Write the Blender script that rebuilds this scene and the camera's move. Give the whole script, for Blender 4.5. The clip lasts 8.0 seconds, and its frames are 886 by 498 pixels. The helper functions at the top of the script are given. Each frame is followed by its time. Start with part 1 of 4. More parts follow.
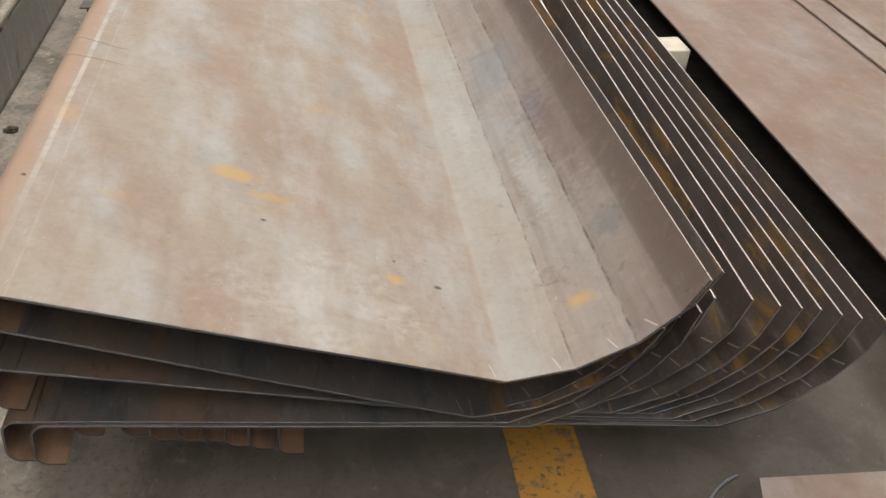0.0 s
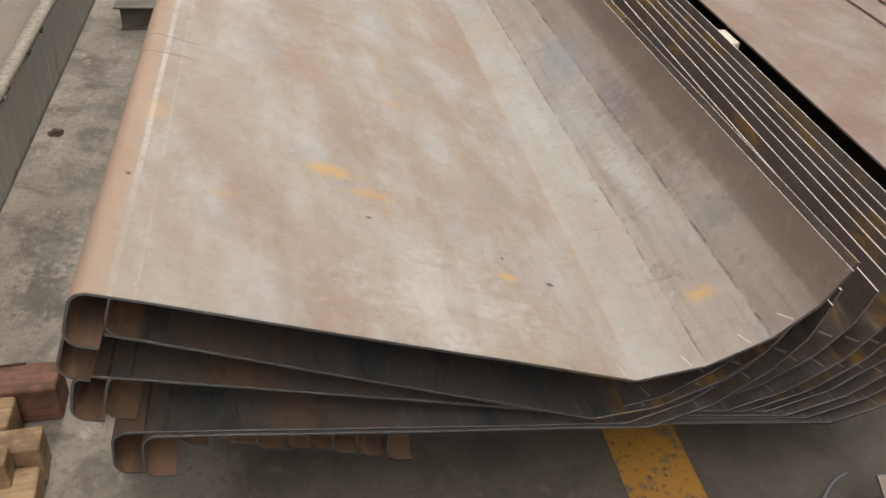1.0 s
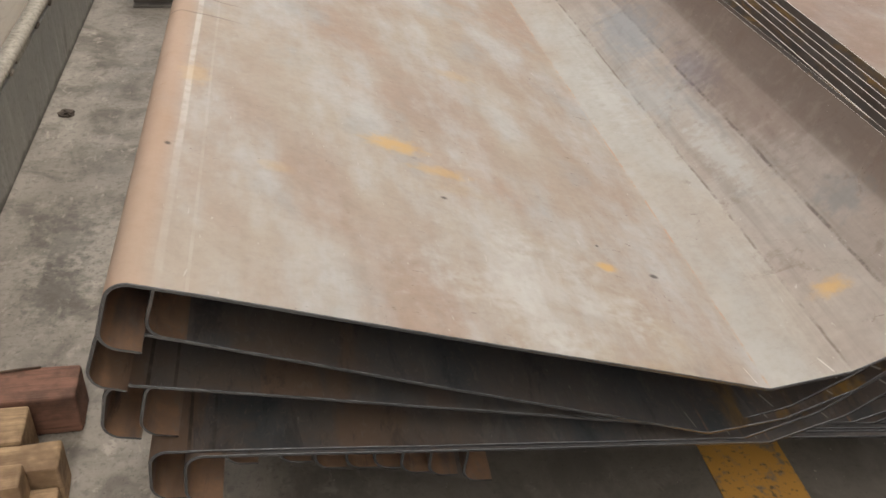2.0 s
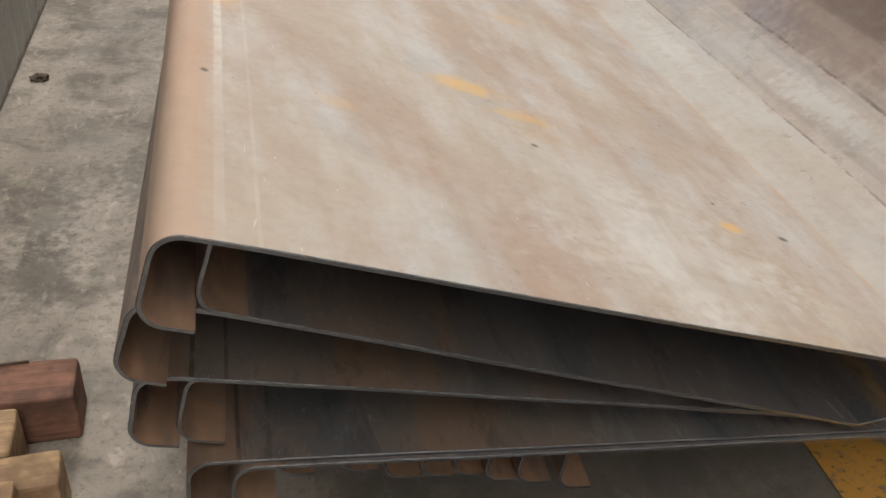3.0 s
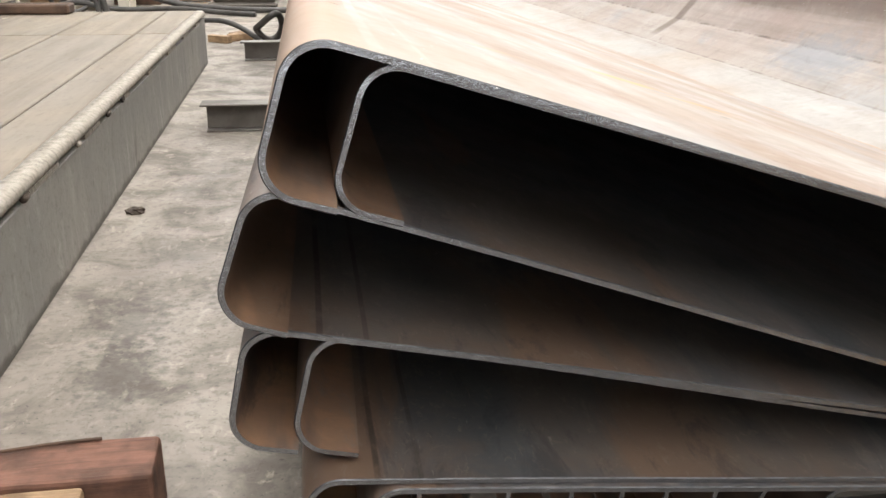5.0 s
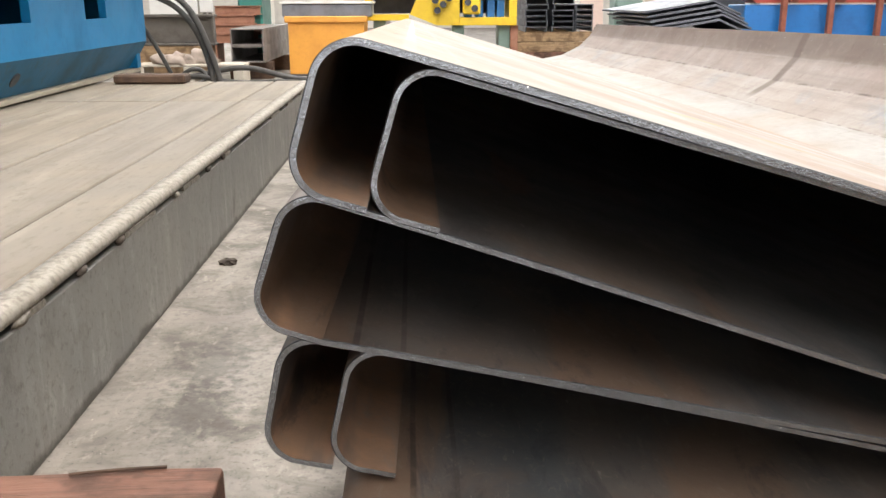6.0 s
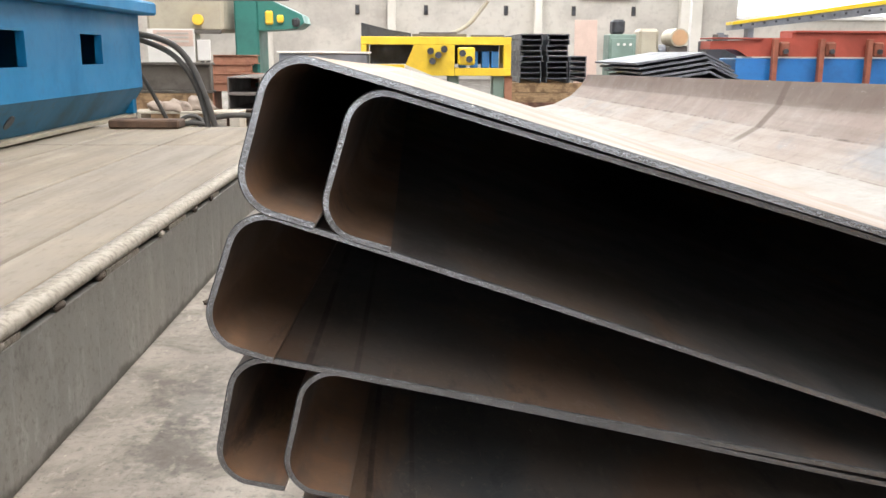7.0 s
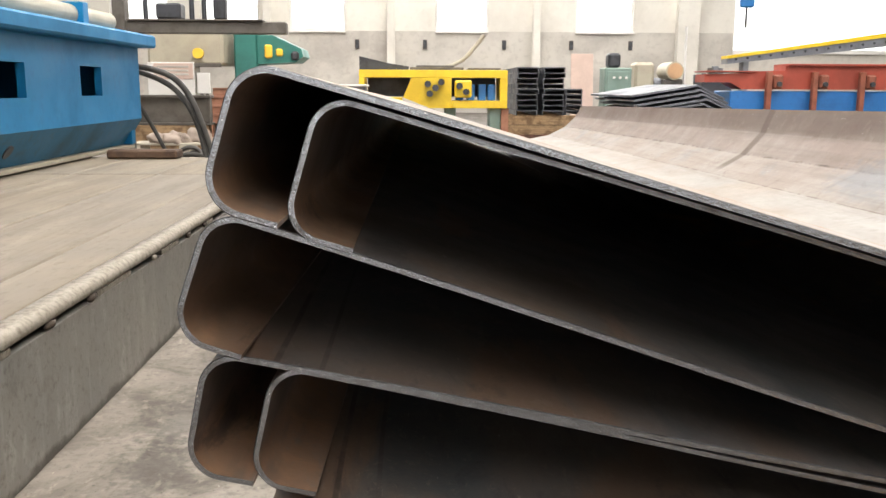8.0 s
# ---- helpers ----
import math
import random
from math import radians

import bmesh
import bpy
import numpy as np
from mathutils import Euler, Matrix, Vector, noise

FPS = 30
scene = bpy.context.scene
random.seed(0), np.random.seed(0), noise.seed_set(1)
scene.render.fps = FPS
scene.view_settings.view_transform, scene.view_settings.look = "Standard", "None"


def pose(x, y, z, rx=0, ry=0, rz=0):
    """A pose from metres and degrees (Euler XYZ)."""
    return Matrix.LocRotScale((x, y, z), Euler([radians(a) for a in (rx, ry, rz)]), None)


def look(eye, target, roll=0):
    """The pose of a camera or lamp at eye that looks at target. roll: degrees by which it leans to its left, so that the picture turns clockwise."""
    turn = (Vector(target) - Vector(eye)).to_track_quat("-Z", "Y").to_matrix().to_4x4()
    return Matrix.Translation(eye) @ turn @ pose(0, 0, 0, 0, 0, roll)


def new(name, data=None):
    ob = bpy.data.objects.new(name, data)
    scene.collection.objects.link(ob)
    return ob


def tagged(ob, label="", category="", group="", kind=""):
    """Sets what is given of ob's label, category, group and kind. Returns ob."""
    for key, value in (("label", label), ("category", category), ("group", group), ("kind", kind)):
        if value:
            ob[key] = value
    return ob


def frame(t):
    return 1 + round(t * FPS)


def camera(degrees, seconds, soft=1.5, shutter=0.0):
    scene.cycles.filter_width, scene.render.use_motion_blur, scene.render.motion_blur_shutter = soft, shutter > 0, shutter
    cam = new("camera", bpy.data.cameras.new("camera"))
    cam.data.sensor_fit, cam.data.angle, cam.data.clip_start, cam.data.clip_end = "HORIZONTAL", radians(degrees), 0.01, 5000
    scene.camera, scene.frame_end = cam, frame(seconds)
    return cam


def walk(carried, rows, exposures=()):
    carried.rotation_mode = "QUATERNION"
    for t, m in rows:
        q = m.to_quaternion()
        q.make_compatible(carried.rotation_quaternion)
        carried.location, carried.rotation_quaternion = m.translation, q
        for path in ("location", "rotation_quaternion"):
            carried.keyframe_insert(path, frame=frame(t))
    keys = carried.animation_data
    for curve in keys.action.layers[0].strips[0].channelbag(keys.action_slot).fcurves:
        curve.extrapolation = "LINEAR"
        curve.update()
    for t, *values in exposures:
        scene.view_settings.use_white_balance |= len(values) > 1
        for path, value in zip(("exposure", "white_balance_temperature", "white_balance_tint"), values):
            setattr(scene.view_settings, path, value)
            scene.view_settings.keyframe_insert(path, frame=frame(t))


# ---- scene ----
cam = camera(53.50, 8.0)
PATH = [
    (0, (0.3885, 0.0698, 1.5888), (0.6815, 1.6686, 0.4235), 4.41),
    (0.5, (0.2732, 0.1050, 1.5615), (0.5959, 1.7016, 0.4010), 4.65),
    (1, (0.1473, 0.1514, 1.5258), (0.4709, 1.7493, 0.3673), 4.08),
    (2.5, (-0.0164, 0.4876, 1.2438), (0.3290, 2.0774, 0.0804), 4.68),
    (3, (-0.1072, 0.5834, 1.1391), (0.3144, 2.1574, -0.0206), 5.55),
    (3.5, (-0.2013, 0.6374, 1.0212), (0.3070, 2.1991, -0.1202), 6.26),
    (4, (-0.2205, 0.6920, 0.8806), (0.2907, 2.3390, -0.1321), 6.17),
    (4.5, (-0.1971, 0.7015, 0.8285), (0.1913, 2.5007, 0.0462), 1.59),
    (5, (-0.1774, 0.6828, 0.7602), (0.1007, 2.5328, 0.0529), 0.66),
    (5.2, (-0.1704, 0.6815, 0.7415), (0.0136, 2.5562, 0.0696), 0.29),
    (6.3, (-0.1184, 0.6701, 0.7042), (-0.0688, 2.6006, 0.1840), -0.16),
    (6.5, (-0.1135, 0.6717, 0.6974), (-0.0512, 2.6057, 0.1917), 0.18),
    (7, (-0.0969, 0.6587, 0.6918), (-0.0368, 2.6093, 0.2543), 0.32),
    (7.5, (-0.0810, 0.6368, 0.6889), (-0.0158, 2.5958, 0.2917), 0.36),
    (8, (-0.0668, 0.6195, 0.6758), (-0.0071, 2.5852, 0.3120), 0.28),
]
walk(cam, [(t, look(eye, target, roll)) for t, eye, target, roll in PATH], [(0, -0.27, 6600, 10), (2.5, -0.25, 6600, 10), (3.5, 0.04, 6550, 10), (4.0, 0.38, 6350, 10), (5.2, 0.58, 6300, 10), (6.3, 0.6, 6270, 10), (7.0, 0.6, 6230, 10), (8, 0.47, 6500, 10)])


# ---- world, sun and large lights ----
world = bpy.data.worlds.new("sky")
scene.world = world
world.use_nodes = True
wt = world.node_tree
sky = wt.nodes.new("ShaderNodeTexSky")
sky.sky_type, sky.sun_disc = "NISHITA", False
sky.sun_elevation, sky.sun_rotation = radians(52), radians(200)
wt.nodes["Background"].inputs["Strength"].default_value = 0.15
wt.links.new(sky.outputs["Color"], wt.nodes["Background"].inputs["Color"])


def sky_lamp(name, sx, sy, power, m, color=(1.0, 0.955, 0.885)):
    la = bpy.data.lights.new(name, "AREA")
    la.shape, la.size, la.size_y, la.energy, la.color = "RECTANGLE", sx, sy, power, color
    ob = new(name, la)
    ob.matrix_world = m
    return ob


sun = bpy.data.lights.new("sun", "SUN")
sun.energy, sun.angle, sun.color = 0.5, radians(12), (1.0, 0.96, 0.9)
new("sun", sun).matrix_world = pose(0, 0, 20, 38, 0, 20)

ROOF = 8.5
SKYLIGHTS = ((-6.6, -4.4), (-1.1, 1.1), (4.4, 6.6), (9.8, 12.0))
for (x0, x1), power in zip(SKYLIGHTS, (300, 2450, 1250, 600)):
    sky_lamp("skylight_lamp", x1 - x0, 36, power, pose((x0 + x1) / 2, 5.0, ROOF + 0.05))
sky_lamp("far_window_lamp", 22, 3.6, 400, pose(2, 23.95, 4.2, -90, 0, 0), (1.0, 0.985, 0.96))
# added fill from behind the start, to brighten the gaps in the stack
sky_lamp("added_front_fill_lamp", 22, 4.0, 290, pose(2.5, -17.95, 3.2, 90, 0, 0), (1.0, 0.975, 0.94))

# ---- materials ----


class Nodes:
    """A node material with a few short ways to make nodes."""

    def __init__(self, name, coord="Object", shuffle=True):
        self.mat = bpy.data.materials.new(name)
        self.mat.use_nodes = True
        self.t = self.mat.node_tree
        self.bsdf = self.t.nodes["Principled BSDF"]
        self.raw = self.t.nodes.new("ShaderNodeTexCoord").outputs[coord]
        self.co = self.raw
        self.rnd = self.t.nodes.new("ShaderNodeObjectInfo").outputs["Random"]
        if shuffle:
            off = self.node("ShaderNodeVectorMath", operation="SCALE")
            self.put(off.inputs[0], (37.0, 11.0, 23.0))
            self.put(off.inputs["Scale"], self.rnd)
            add = self.node("ShaderNodeVectorMath", operation="ADD")
            self.put(add.inputs[0], self.raw), self.put(add.inputs[1], off.outputs[0])
            self.co = add.outputs[0]

    def node(self, kind, operation="", clamp=False):
        n = self.t.nodes.new(kind)
        if operation:
            n.operation = operation
        if clamp:
            n.use_clamp = True
        return n

    def put(self, socket, v):
        if isinstance(v, bpy.types.NodeSocket):
            self.t.links.new(v, socket)
        else:
            socket.default_value = (*v, 1.0) if isinstance(v, tuple) and len(v) == 3 and len(socket.default_value) == 4 else v

    def stretch(self, s, co=None):
        n = self.node("ShaderNodeVectorMath", operation="MULTIPLY")
        self.put(n.inputs[0], co or self.co), self.put(n.inputs[1], s)
        return n.outputs[0]

    def noise(self, scale, detail=4.0, rough=0.55, co=None, warp=0.0):
        n = self.node("ShaderNodeTexNoise")
        self.put(n.inputs["Vector"], co or self.co)
        for k, v in (("Scale", scale), ("Detail", detail), ("Roughness", rough), ("Distortion", warp)):
            n.inputs[k].default_value = v
        return n.outputs["Fac"]

    def math(self, op, a, b=0.0, c=0.0, clamp=False):
        n = self.node("ShaderNodeMath", op, clamp)
        for s, v in zip(n.inputs, (a, b, c)):
            self.put(s, v)
        return n.outputs[0]

    def step(self, v, lo, hi, to0=0.0, to1=1.0):
        n = self.node("ShaderNodeMapRange")
        n.interpolation_type = "SMOOTHSTEP"
        for s, x in zip(n.inputs, (v, lo, hi, to0, to1)):
            self.put(s, x)
        return n.outputs[0]

    def mix(self, f, a, b, blend="MIX"):
        n = self.node("ShaderNodeMix")
        n.data_type, n.blend_type = "RGBA", blend
        self.put(n.inputs[0], f), self.put(n.inputs[6], a), self.put(n.inputs[7], b)
        return n.outputs[2]

    def axes(self, co=None):
        n = self.node("ShaderNodeSeparateXYZ")
        self.put(n.inputs[0], co or self.raw)
        return n.outputs

    def near(self, point, size, ragged=0.4, co=None):
        """A blot round a point: 1 inside, 0 outside."""
        d = self.node("ShaderNodeVectorMath", operation="SUBTRACT")
        self.put(d.inputs[0], self.raw), self.put(d.inputs[1], point)
        m = self.node("ShaderNodeVectorMath", operation="DIVIDE")
        self.put(m.inputs[0], d.outputs[0]), self.put(m.inputs[1], size)
        ln = self.node("ShaderNodeVectorMath", operation="LENGTH")
        self.put(ln.inputs[0], m.outputs[0])
        r = self.math("ADD", ln.outputs["Value"], self.math("MULTIPLY", self.math("SUBTRACT", self.noise(45, 4), 0.5), ragged * 5))
        return self.step(r, 0.25, 1.25, 1.0, 0.0)

    def bump(self, h, strength, dist=0.002):
        n = self.node("ShaderNodeBump")
        n.inputs["Strength"].default_value, n.inputs["Distance"].default_value = strength, dist
        self.put(n.inputs["Height"], h)
        self.put(self.bsdf.inputs["Normal"], n.outputs[0])

    def done(self, color, rough, metal=0.0, spec=0.5):
        self.put(self.bsdf.inputs["Base Color"], color)
        self.put(self.bsdf.inputs["Roughness"], rough)
        self.put(self.bsdf.inputs["Metallic"], metal)
        self.put(self.bsdf.inputs["Specular IOR Level"], spec)
        return self.mat


def mill_steel(name, extras=False, formed=True, spots=False):
    m = Nodes(name, shuffle=not spots)
    x, y, z = m.axes()
    cloud = m.noise(2.6, 5, 0.58, m.stretch((1.5, 0.8, 1.5)))
    cloud2 = m.noise(3.9, 6, 0.62, m.stretch((1.5, 0.55, 1.5)))
    warm = m.noise(3.4, 6, 0.62, m.stretch((1.1, 0.9, 1.1)), 0.15)
    blue = m.noise(4.6, 5, 0.6, m.stretch((1.1, 0.6, 1.1)))
    mottle = m.noise(22, 5, 0.65, None, 0.25)
    fine, grain = m.noise(70, 4, 0.6), m.noise(260, 2, 0.6)
    if extras:
        col = m.mix(m.step(cloud, 0.34, 0.66), (0.288, 0.242, 0.2), (0.25, 0.186, 0.147))
        col = m.mix(m.step(cloud2, 0.40, 0.70, 0.0, 0.8), col, (0.345, 0.337, 0.33))
        col = m.mix(m.step(warm, 0.50, 0.74, 0.0, 0.5), col, (0.275, 0.175, 0.122))
        col = m.mix(m.step(blue, 0.52, 0.68, 0.0, 0.5), col, (0.235, 0.24, 0.24))
        ochre = m.noise(2.1, 6, 0.66, m.stretch((1.0, 0.8, 1.0)), 0.4)
        col = m.mix(m.step(ochre, 0.55, 0.72, 0.0, 0.45), col, (0.30, 0.205, 0.105))
        bruise = m.noise(6.5, 6, 0.7, None, 0.5)
        col = m.mix(m.step(bruise, 0.58, 0.74, 0.0, 0.3), col, (0.16, 0.115, 0.095))
        if formed:
            # each pressed facet's tone holds both its scale colour and its slope's painted shade
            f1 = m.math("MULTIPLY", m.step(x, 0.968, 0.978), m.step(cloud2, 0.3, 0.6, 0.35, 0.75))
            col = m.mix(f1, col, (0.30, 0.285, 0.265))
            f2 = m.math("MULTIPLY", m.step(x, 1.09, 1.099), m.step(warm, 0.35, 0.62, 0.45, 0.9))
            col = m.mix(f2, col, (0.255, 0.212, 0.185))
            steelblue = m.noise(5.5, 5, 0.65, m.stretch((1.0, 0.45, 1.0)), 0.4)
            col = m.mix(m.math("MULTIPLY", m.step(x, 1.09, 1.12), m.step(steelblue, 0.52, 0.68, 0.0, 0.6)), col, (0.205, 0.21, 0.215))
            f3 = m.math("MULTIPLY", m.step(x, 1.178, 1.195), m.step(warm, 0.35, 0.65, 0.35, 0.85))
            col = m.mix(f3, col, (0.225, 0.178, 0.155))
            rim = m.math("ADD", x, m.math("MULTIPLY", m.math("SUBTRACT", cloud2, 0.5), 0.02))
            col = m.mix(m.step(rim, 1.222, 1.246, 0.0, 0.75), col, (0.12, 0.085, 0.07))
            scab = m.noise(13, 6, 0.72, None, 0.8)
            col = m.mix(m.math("MULTIPLY", m.step(x, 0.99, 1.1), m.step(scab, 0.56, 0.70, 0.0, 0.45)), col, (0.13, 0.088, 0.068))
        if formed:
            drag = m.noise(30, 5, 0.7, m.stretch((1.0, 0.05, 1.0)), 0.2)
            col = m.mix(m.math("MULTIPLY", m.step(x, 0.98, 1.12), m.step(drag, 0.42, 0.68, 0.0, 0.3)), col, (0.12, 0.09, 0.075))
    else:
        rusty = m.step(m.math("ADD", x, m.math("MULTIPLY", m.math("SUBTRACT", cloud, 0.5), 0.3)), 0.22, 0.62, 1.0, 0.22)
        col = m.mix(m.step(cloud, 0.40, 0.60), (0.10, 0.098, 0.098), (0.112, 0.094, 0.082))
        col = m.mix(m.step(cloud2, 0.44, 0.62, 0.0, 0.8), col, (0.08, 0.08, 0.083))
        col = m.mix(m.step(blue, 0.50, 0.64, 0.0, 0.75), col, (0.046, 0.056, 0.064))
        col = m.mix(m.math("MULTIPLY", rusty, m.step(warm, 0.55, 0.70, 0.0, 0.7)), col, (0.16, 0.105, 0.07))
    if not formed:
        col = m.mix(m.step(cloud, 0.3, 0.7, 0.3, 0.75), col, (0.19, 0.128, 0.104))
    streak = m.noise(26, 3, 0.6, m.stretch((1.0, 0.06, 1.0)))
    col = m.mix(m.step(streak, 0.3, 0.75, 0.0, 0.08 if extras else 0.16), col, (0.13, 0.105, 0.09))
    col = m.mix(m.step(mottle, 0.45, 0.72, 0.0, 0.12 if extras else 0.4), col, (0.13, 0.10, 0.082))
    col = m.mix(m.step(mottle, 0.28, 0.48, 0.14 if extras else 0.25, 0.0), col, (0.38, 0.34, 0.30) if extras else (0.14, 0.11, 0.09))
    col = m.mix(m.step(fine, 0.40, 0.75, 0.0, 0.12 if extras else 0.22), col, (0.10, 0.08, 0.065))
    nick = m.math("MULTIPLY", m.step(m.noise(34, 3, 0.8, m.stretch((0.7, 2.2, 0.7)), 1.2), 0.655, 0.70), m.step(cloud, 0.45, 0.55))
    col = m.mix(m.math("MULTIPLY", nick, 0.55), col, (0.10, 0.07, 0.055))
    scuff = m.math("MULTIPLY", m.step(m.noise(58, 2, 0.6, m.stretch((2.4, 0.6, 2.4)), 0.4), 0.71, 0.76), 0.3 if extras else 0.5)
    col = m.mix(scuff, col, (0.48, 0.45, 0.42) if extras else (0.3, 0.27, 0.25))
    if formed:
        # rust in the rolled edge
        edge = m.math("MULTIPLY", m.step(x, 0.03, 0.066, 1.0, 0.0), m.step(cloud2, 0.3, 0.6, 0.45, 1.0))
        if extras:
            col = m.mix(m.math("MULTIPLY", edge, 0.65), col, (0.30, 0.18, 0.11))
        else:
            # rusty lip painted paler at its bottom, where light falls, and dark up the wall
            lip_height = m.math("ADD", z, m.math("MULTIPLY", m.math("SUBTRACT", cloud2, 0.5), 0.05))
            lit_lip = m.math("MULTIPLY", m.step(x, 0.05, 0.075, 1.0, 0.0), m.step(lip_height, -0.095, -0.06, 1.0, 0.12))
            col = m.mix(m.math("MULTIPLY", edge, 0.25), col, (0.16, 0.095, 0.06))
            col = m.mix(m.math("MULTIPLY", lit_lip, m.step(mottle, 0.3, 0.65, 0.95, 0.6)), col, (0.32, 0.182, 0.105))
        if not extras:
            # rust-brown and blue-grey bands across the rolled sheet
            band = m.noise(7.5, 5, 0.62, m.stretch((1.0, 0.16, 1.0)), 0.2)
            col = m.mix(m.math("MULTIPLY", rusty, m.step(band, 0.54, 0.62, 0.0, 0.8)), col, (0.165, 0.105, 0.07))
            col = m.mix(m.step(band, 0.33, 0.44, 0.6, 0.0), col, (0.06, 0.071, 0.079))
            # rust creeping in from the sheared end
            creep = m.math("ADD", y, m.math("MULTIPLY", m.math("SUBTRACT", warm, 0.5), 0.5))
            col = m.mix(m.math("MULTIPLY", m.step(creep, 0.01, 0.10, 0.35, 0.0), m.math("MULTIPLY", rusty, m.step(m.noise(7, 5, 0.65), 0.44, 0.6, 0.15, 1.0))), col, (0.17, 0.105, 0.065))
            # pressed side painted darker for its shade, then orange rust there and down its bend
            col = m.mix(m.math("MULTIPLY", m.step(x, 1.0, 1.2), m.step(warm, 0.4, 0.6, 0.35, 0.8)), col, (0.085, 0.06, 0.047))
            run = m.noise(8, 6, 0.7, m.stretch((1.0, 0.25, 1.0)), 0.5)
            run = m.math("MULTIPLY", m.step(run, 0.50, 0.64), m.math("MULTIPLY", m.step(x, 0.94, 1.1), m.step(m.rnd, 0.2, 0.6, 0.15, 1.0)))
            col = m.mix(m.math("MULTIPLY", run, 0.85), col, (0.29, 0.16, 0.04))
            flake = m.noise(95, 5, 0.75, m.stretch((1.0, 0.5, 1.0)), 0.8)
            col = m.mix(m.step(flake, 0.54, 0.68, 0.0, 0.5), col, (0.19, 0.15, 0.125))
            patch = m.noise(17, 6, 0.72, m.stretch((1.0, 0.3, 1.0)), 0.5)
            col = m.mix(m.step(patch, 0.55, 0.66, 0.0, 0.5), col, (0.03, 0.03, 0.033))
            col = m.mix(m.step(patch, 0.34, 0.44, 0.4, 0.0), col, (0.17, 0.15, 0.135))
        # pressed fold lines and short chalk ticks at the sheared end
        broken = m.step(m.noise(14, 5, 0.75), 0.40, 0.62)
        for u, tone, alpha in ((0.974, (0.34, 0.19, 0.11), 0.7), (1.094, (0.10, 0.07, 0.055), 0.65), (1.186, (0.07, 0.05, 0.04), 0.7), (1.234, (0.30, 0.26, 0.24), 0.25)):
            wander = m.math("MULTIPLY", m.math("SUBTRACT", m.noise(11, 4, 0.7), 0.5), 0.006)
            d = m.math("ABSOLUTE", m.math("SUBTRACT", m.math("SUBTRACT", x, u), wander))
            col = m.mix(m.math("MULTIPLY", m.math("MULTIPLY", m.step(d, 0.0006, 0.0032, 1.0, 0.0), broken), alpha), col, tone)
        tick_y = m.math("MULTIPLY", m.step(y, 0.006, 0.01), m.step(y, 0.038, 0.044, 1.0, 0.0))
        for u in (0.955, 1.072, 1.160, 1.212):
            d = m.math("ABSOLUTE", m.math("SUBTRACT", x, m.math("SUBTRACT", u, m.math("MULTIPLY", y, 0.25))))
            col = m.mix(m.math("MULTIPLY", m.math("MULTIPLY", m.step(d, 0.0005, 0.0014, 1.0, 0.0), tick_y), 0.45), col, (0.6, 0.56, 0.5))
        for u, w, k in ((0.055, 0.007 if extras else 0.0035, 0.8), (0.092, 0.003, 0.6)):
            d = m.math("ABSOLUTE", m.math("SUBTRACT", x, m.math("ADD", u, m.math("MULTIPLY", m.noise(3, 2), 0.006))))
            roll = m.math("MULTIPLY", m.step(d, w * 0.5, w, 1.0, 0.0), m.step(m.noise(9, 5, 0.7), 0.36, 0.6, 0.15, k))
            roll = m.math("MULTIPLY", roll, m.step(z, -0.03, -0.02))
            if extras:
                roll = m.math("MULTIPLY", roll, m.step(y, 0.30, 0.42, 0.25, 0.8) if u < 0.06 else 0.3)
            col = m.mix(roll, col, (0.44, 0.40, 0.36) if extras else (0.03, 0.022, 0.018))
    rough = m.step(m.noise(7, 5, 0.6), 0.3, 0.7, 0.60 if extras else 0.46, 0.74 if extras else 0.6)
    if spots:
        smear = m.math("MULTIPLY", m.near((0.632, 0.146, 0.0), (0.2, 0.17, 0.08), 0.5), m.step(m.noise(9, 5, 0.62, m.stretch((1.0, 0.6, 1.0)), 0.3), 0.36, 0.66))
        col = m.mix(m.math("MULTIPLY", smear, 0.45), col, (0.43, 0.42, 0.405))
        for p, s, a in (((0.432, 0.546, 0.0), (0.06, 0.034, 0.05), 0.75), ((0.512, 0.476, 0.0), (0.06, 0.022, 0.05), 0.5), ((0.777, 0.261, 0.0), (0.022, 0.016, 0.05), 0.8),
                        ((1.137, 0.176, 0.09), (0.026, 0.024, 0.06), 0.75), ((0.632, 0.976, 0.0), (0.05, 0.03, 0.05), 0.25), ((0.212, 0.366, 0.0), (0.03, 0.02, 0.05), 0.25), ((0.067, 0.646, 0.0), (0.03, 0.05, 0.05), 0.35)):
            col = m.mix(m.math("MULTIPLY", m.near(p, s, 0.3), a), col, (0.42, 0.255, 0.09))
        for p, s in (((0.502, 0.383, 0.0), (0.007, 0.006, 0.02)), ((0.872, 0.261, 0.0), (0.010, 0.007, 0.02)), ((0.782, 0.326, 0), (0.004, 0.004, 0.02)), ((0.042, 0.366, 0), (0.006, 0.006, 0.02))):
            col = m.mix(m.math("MULTIPLY", m.near(p, s, 0.15), 0.8), col, (0.03, 0.025, 0.02))
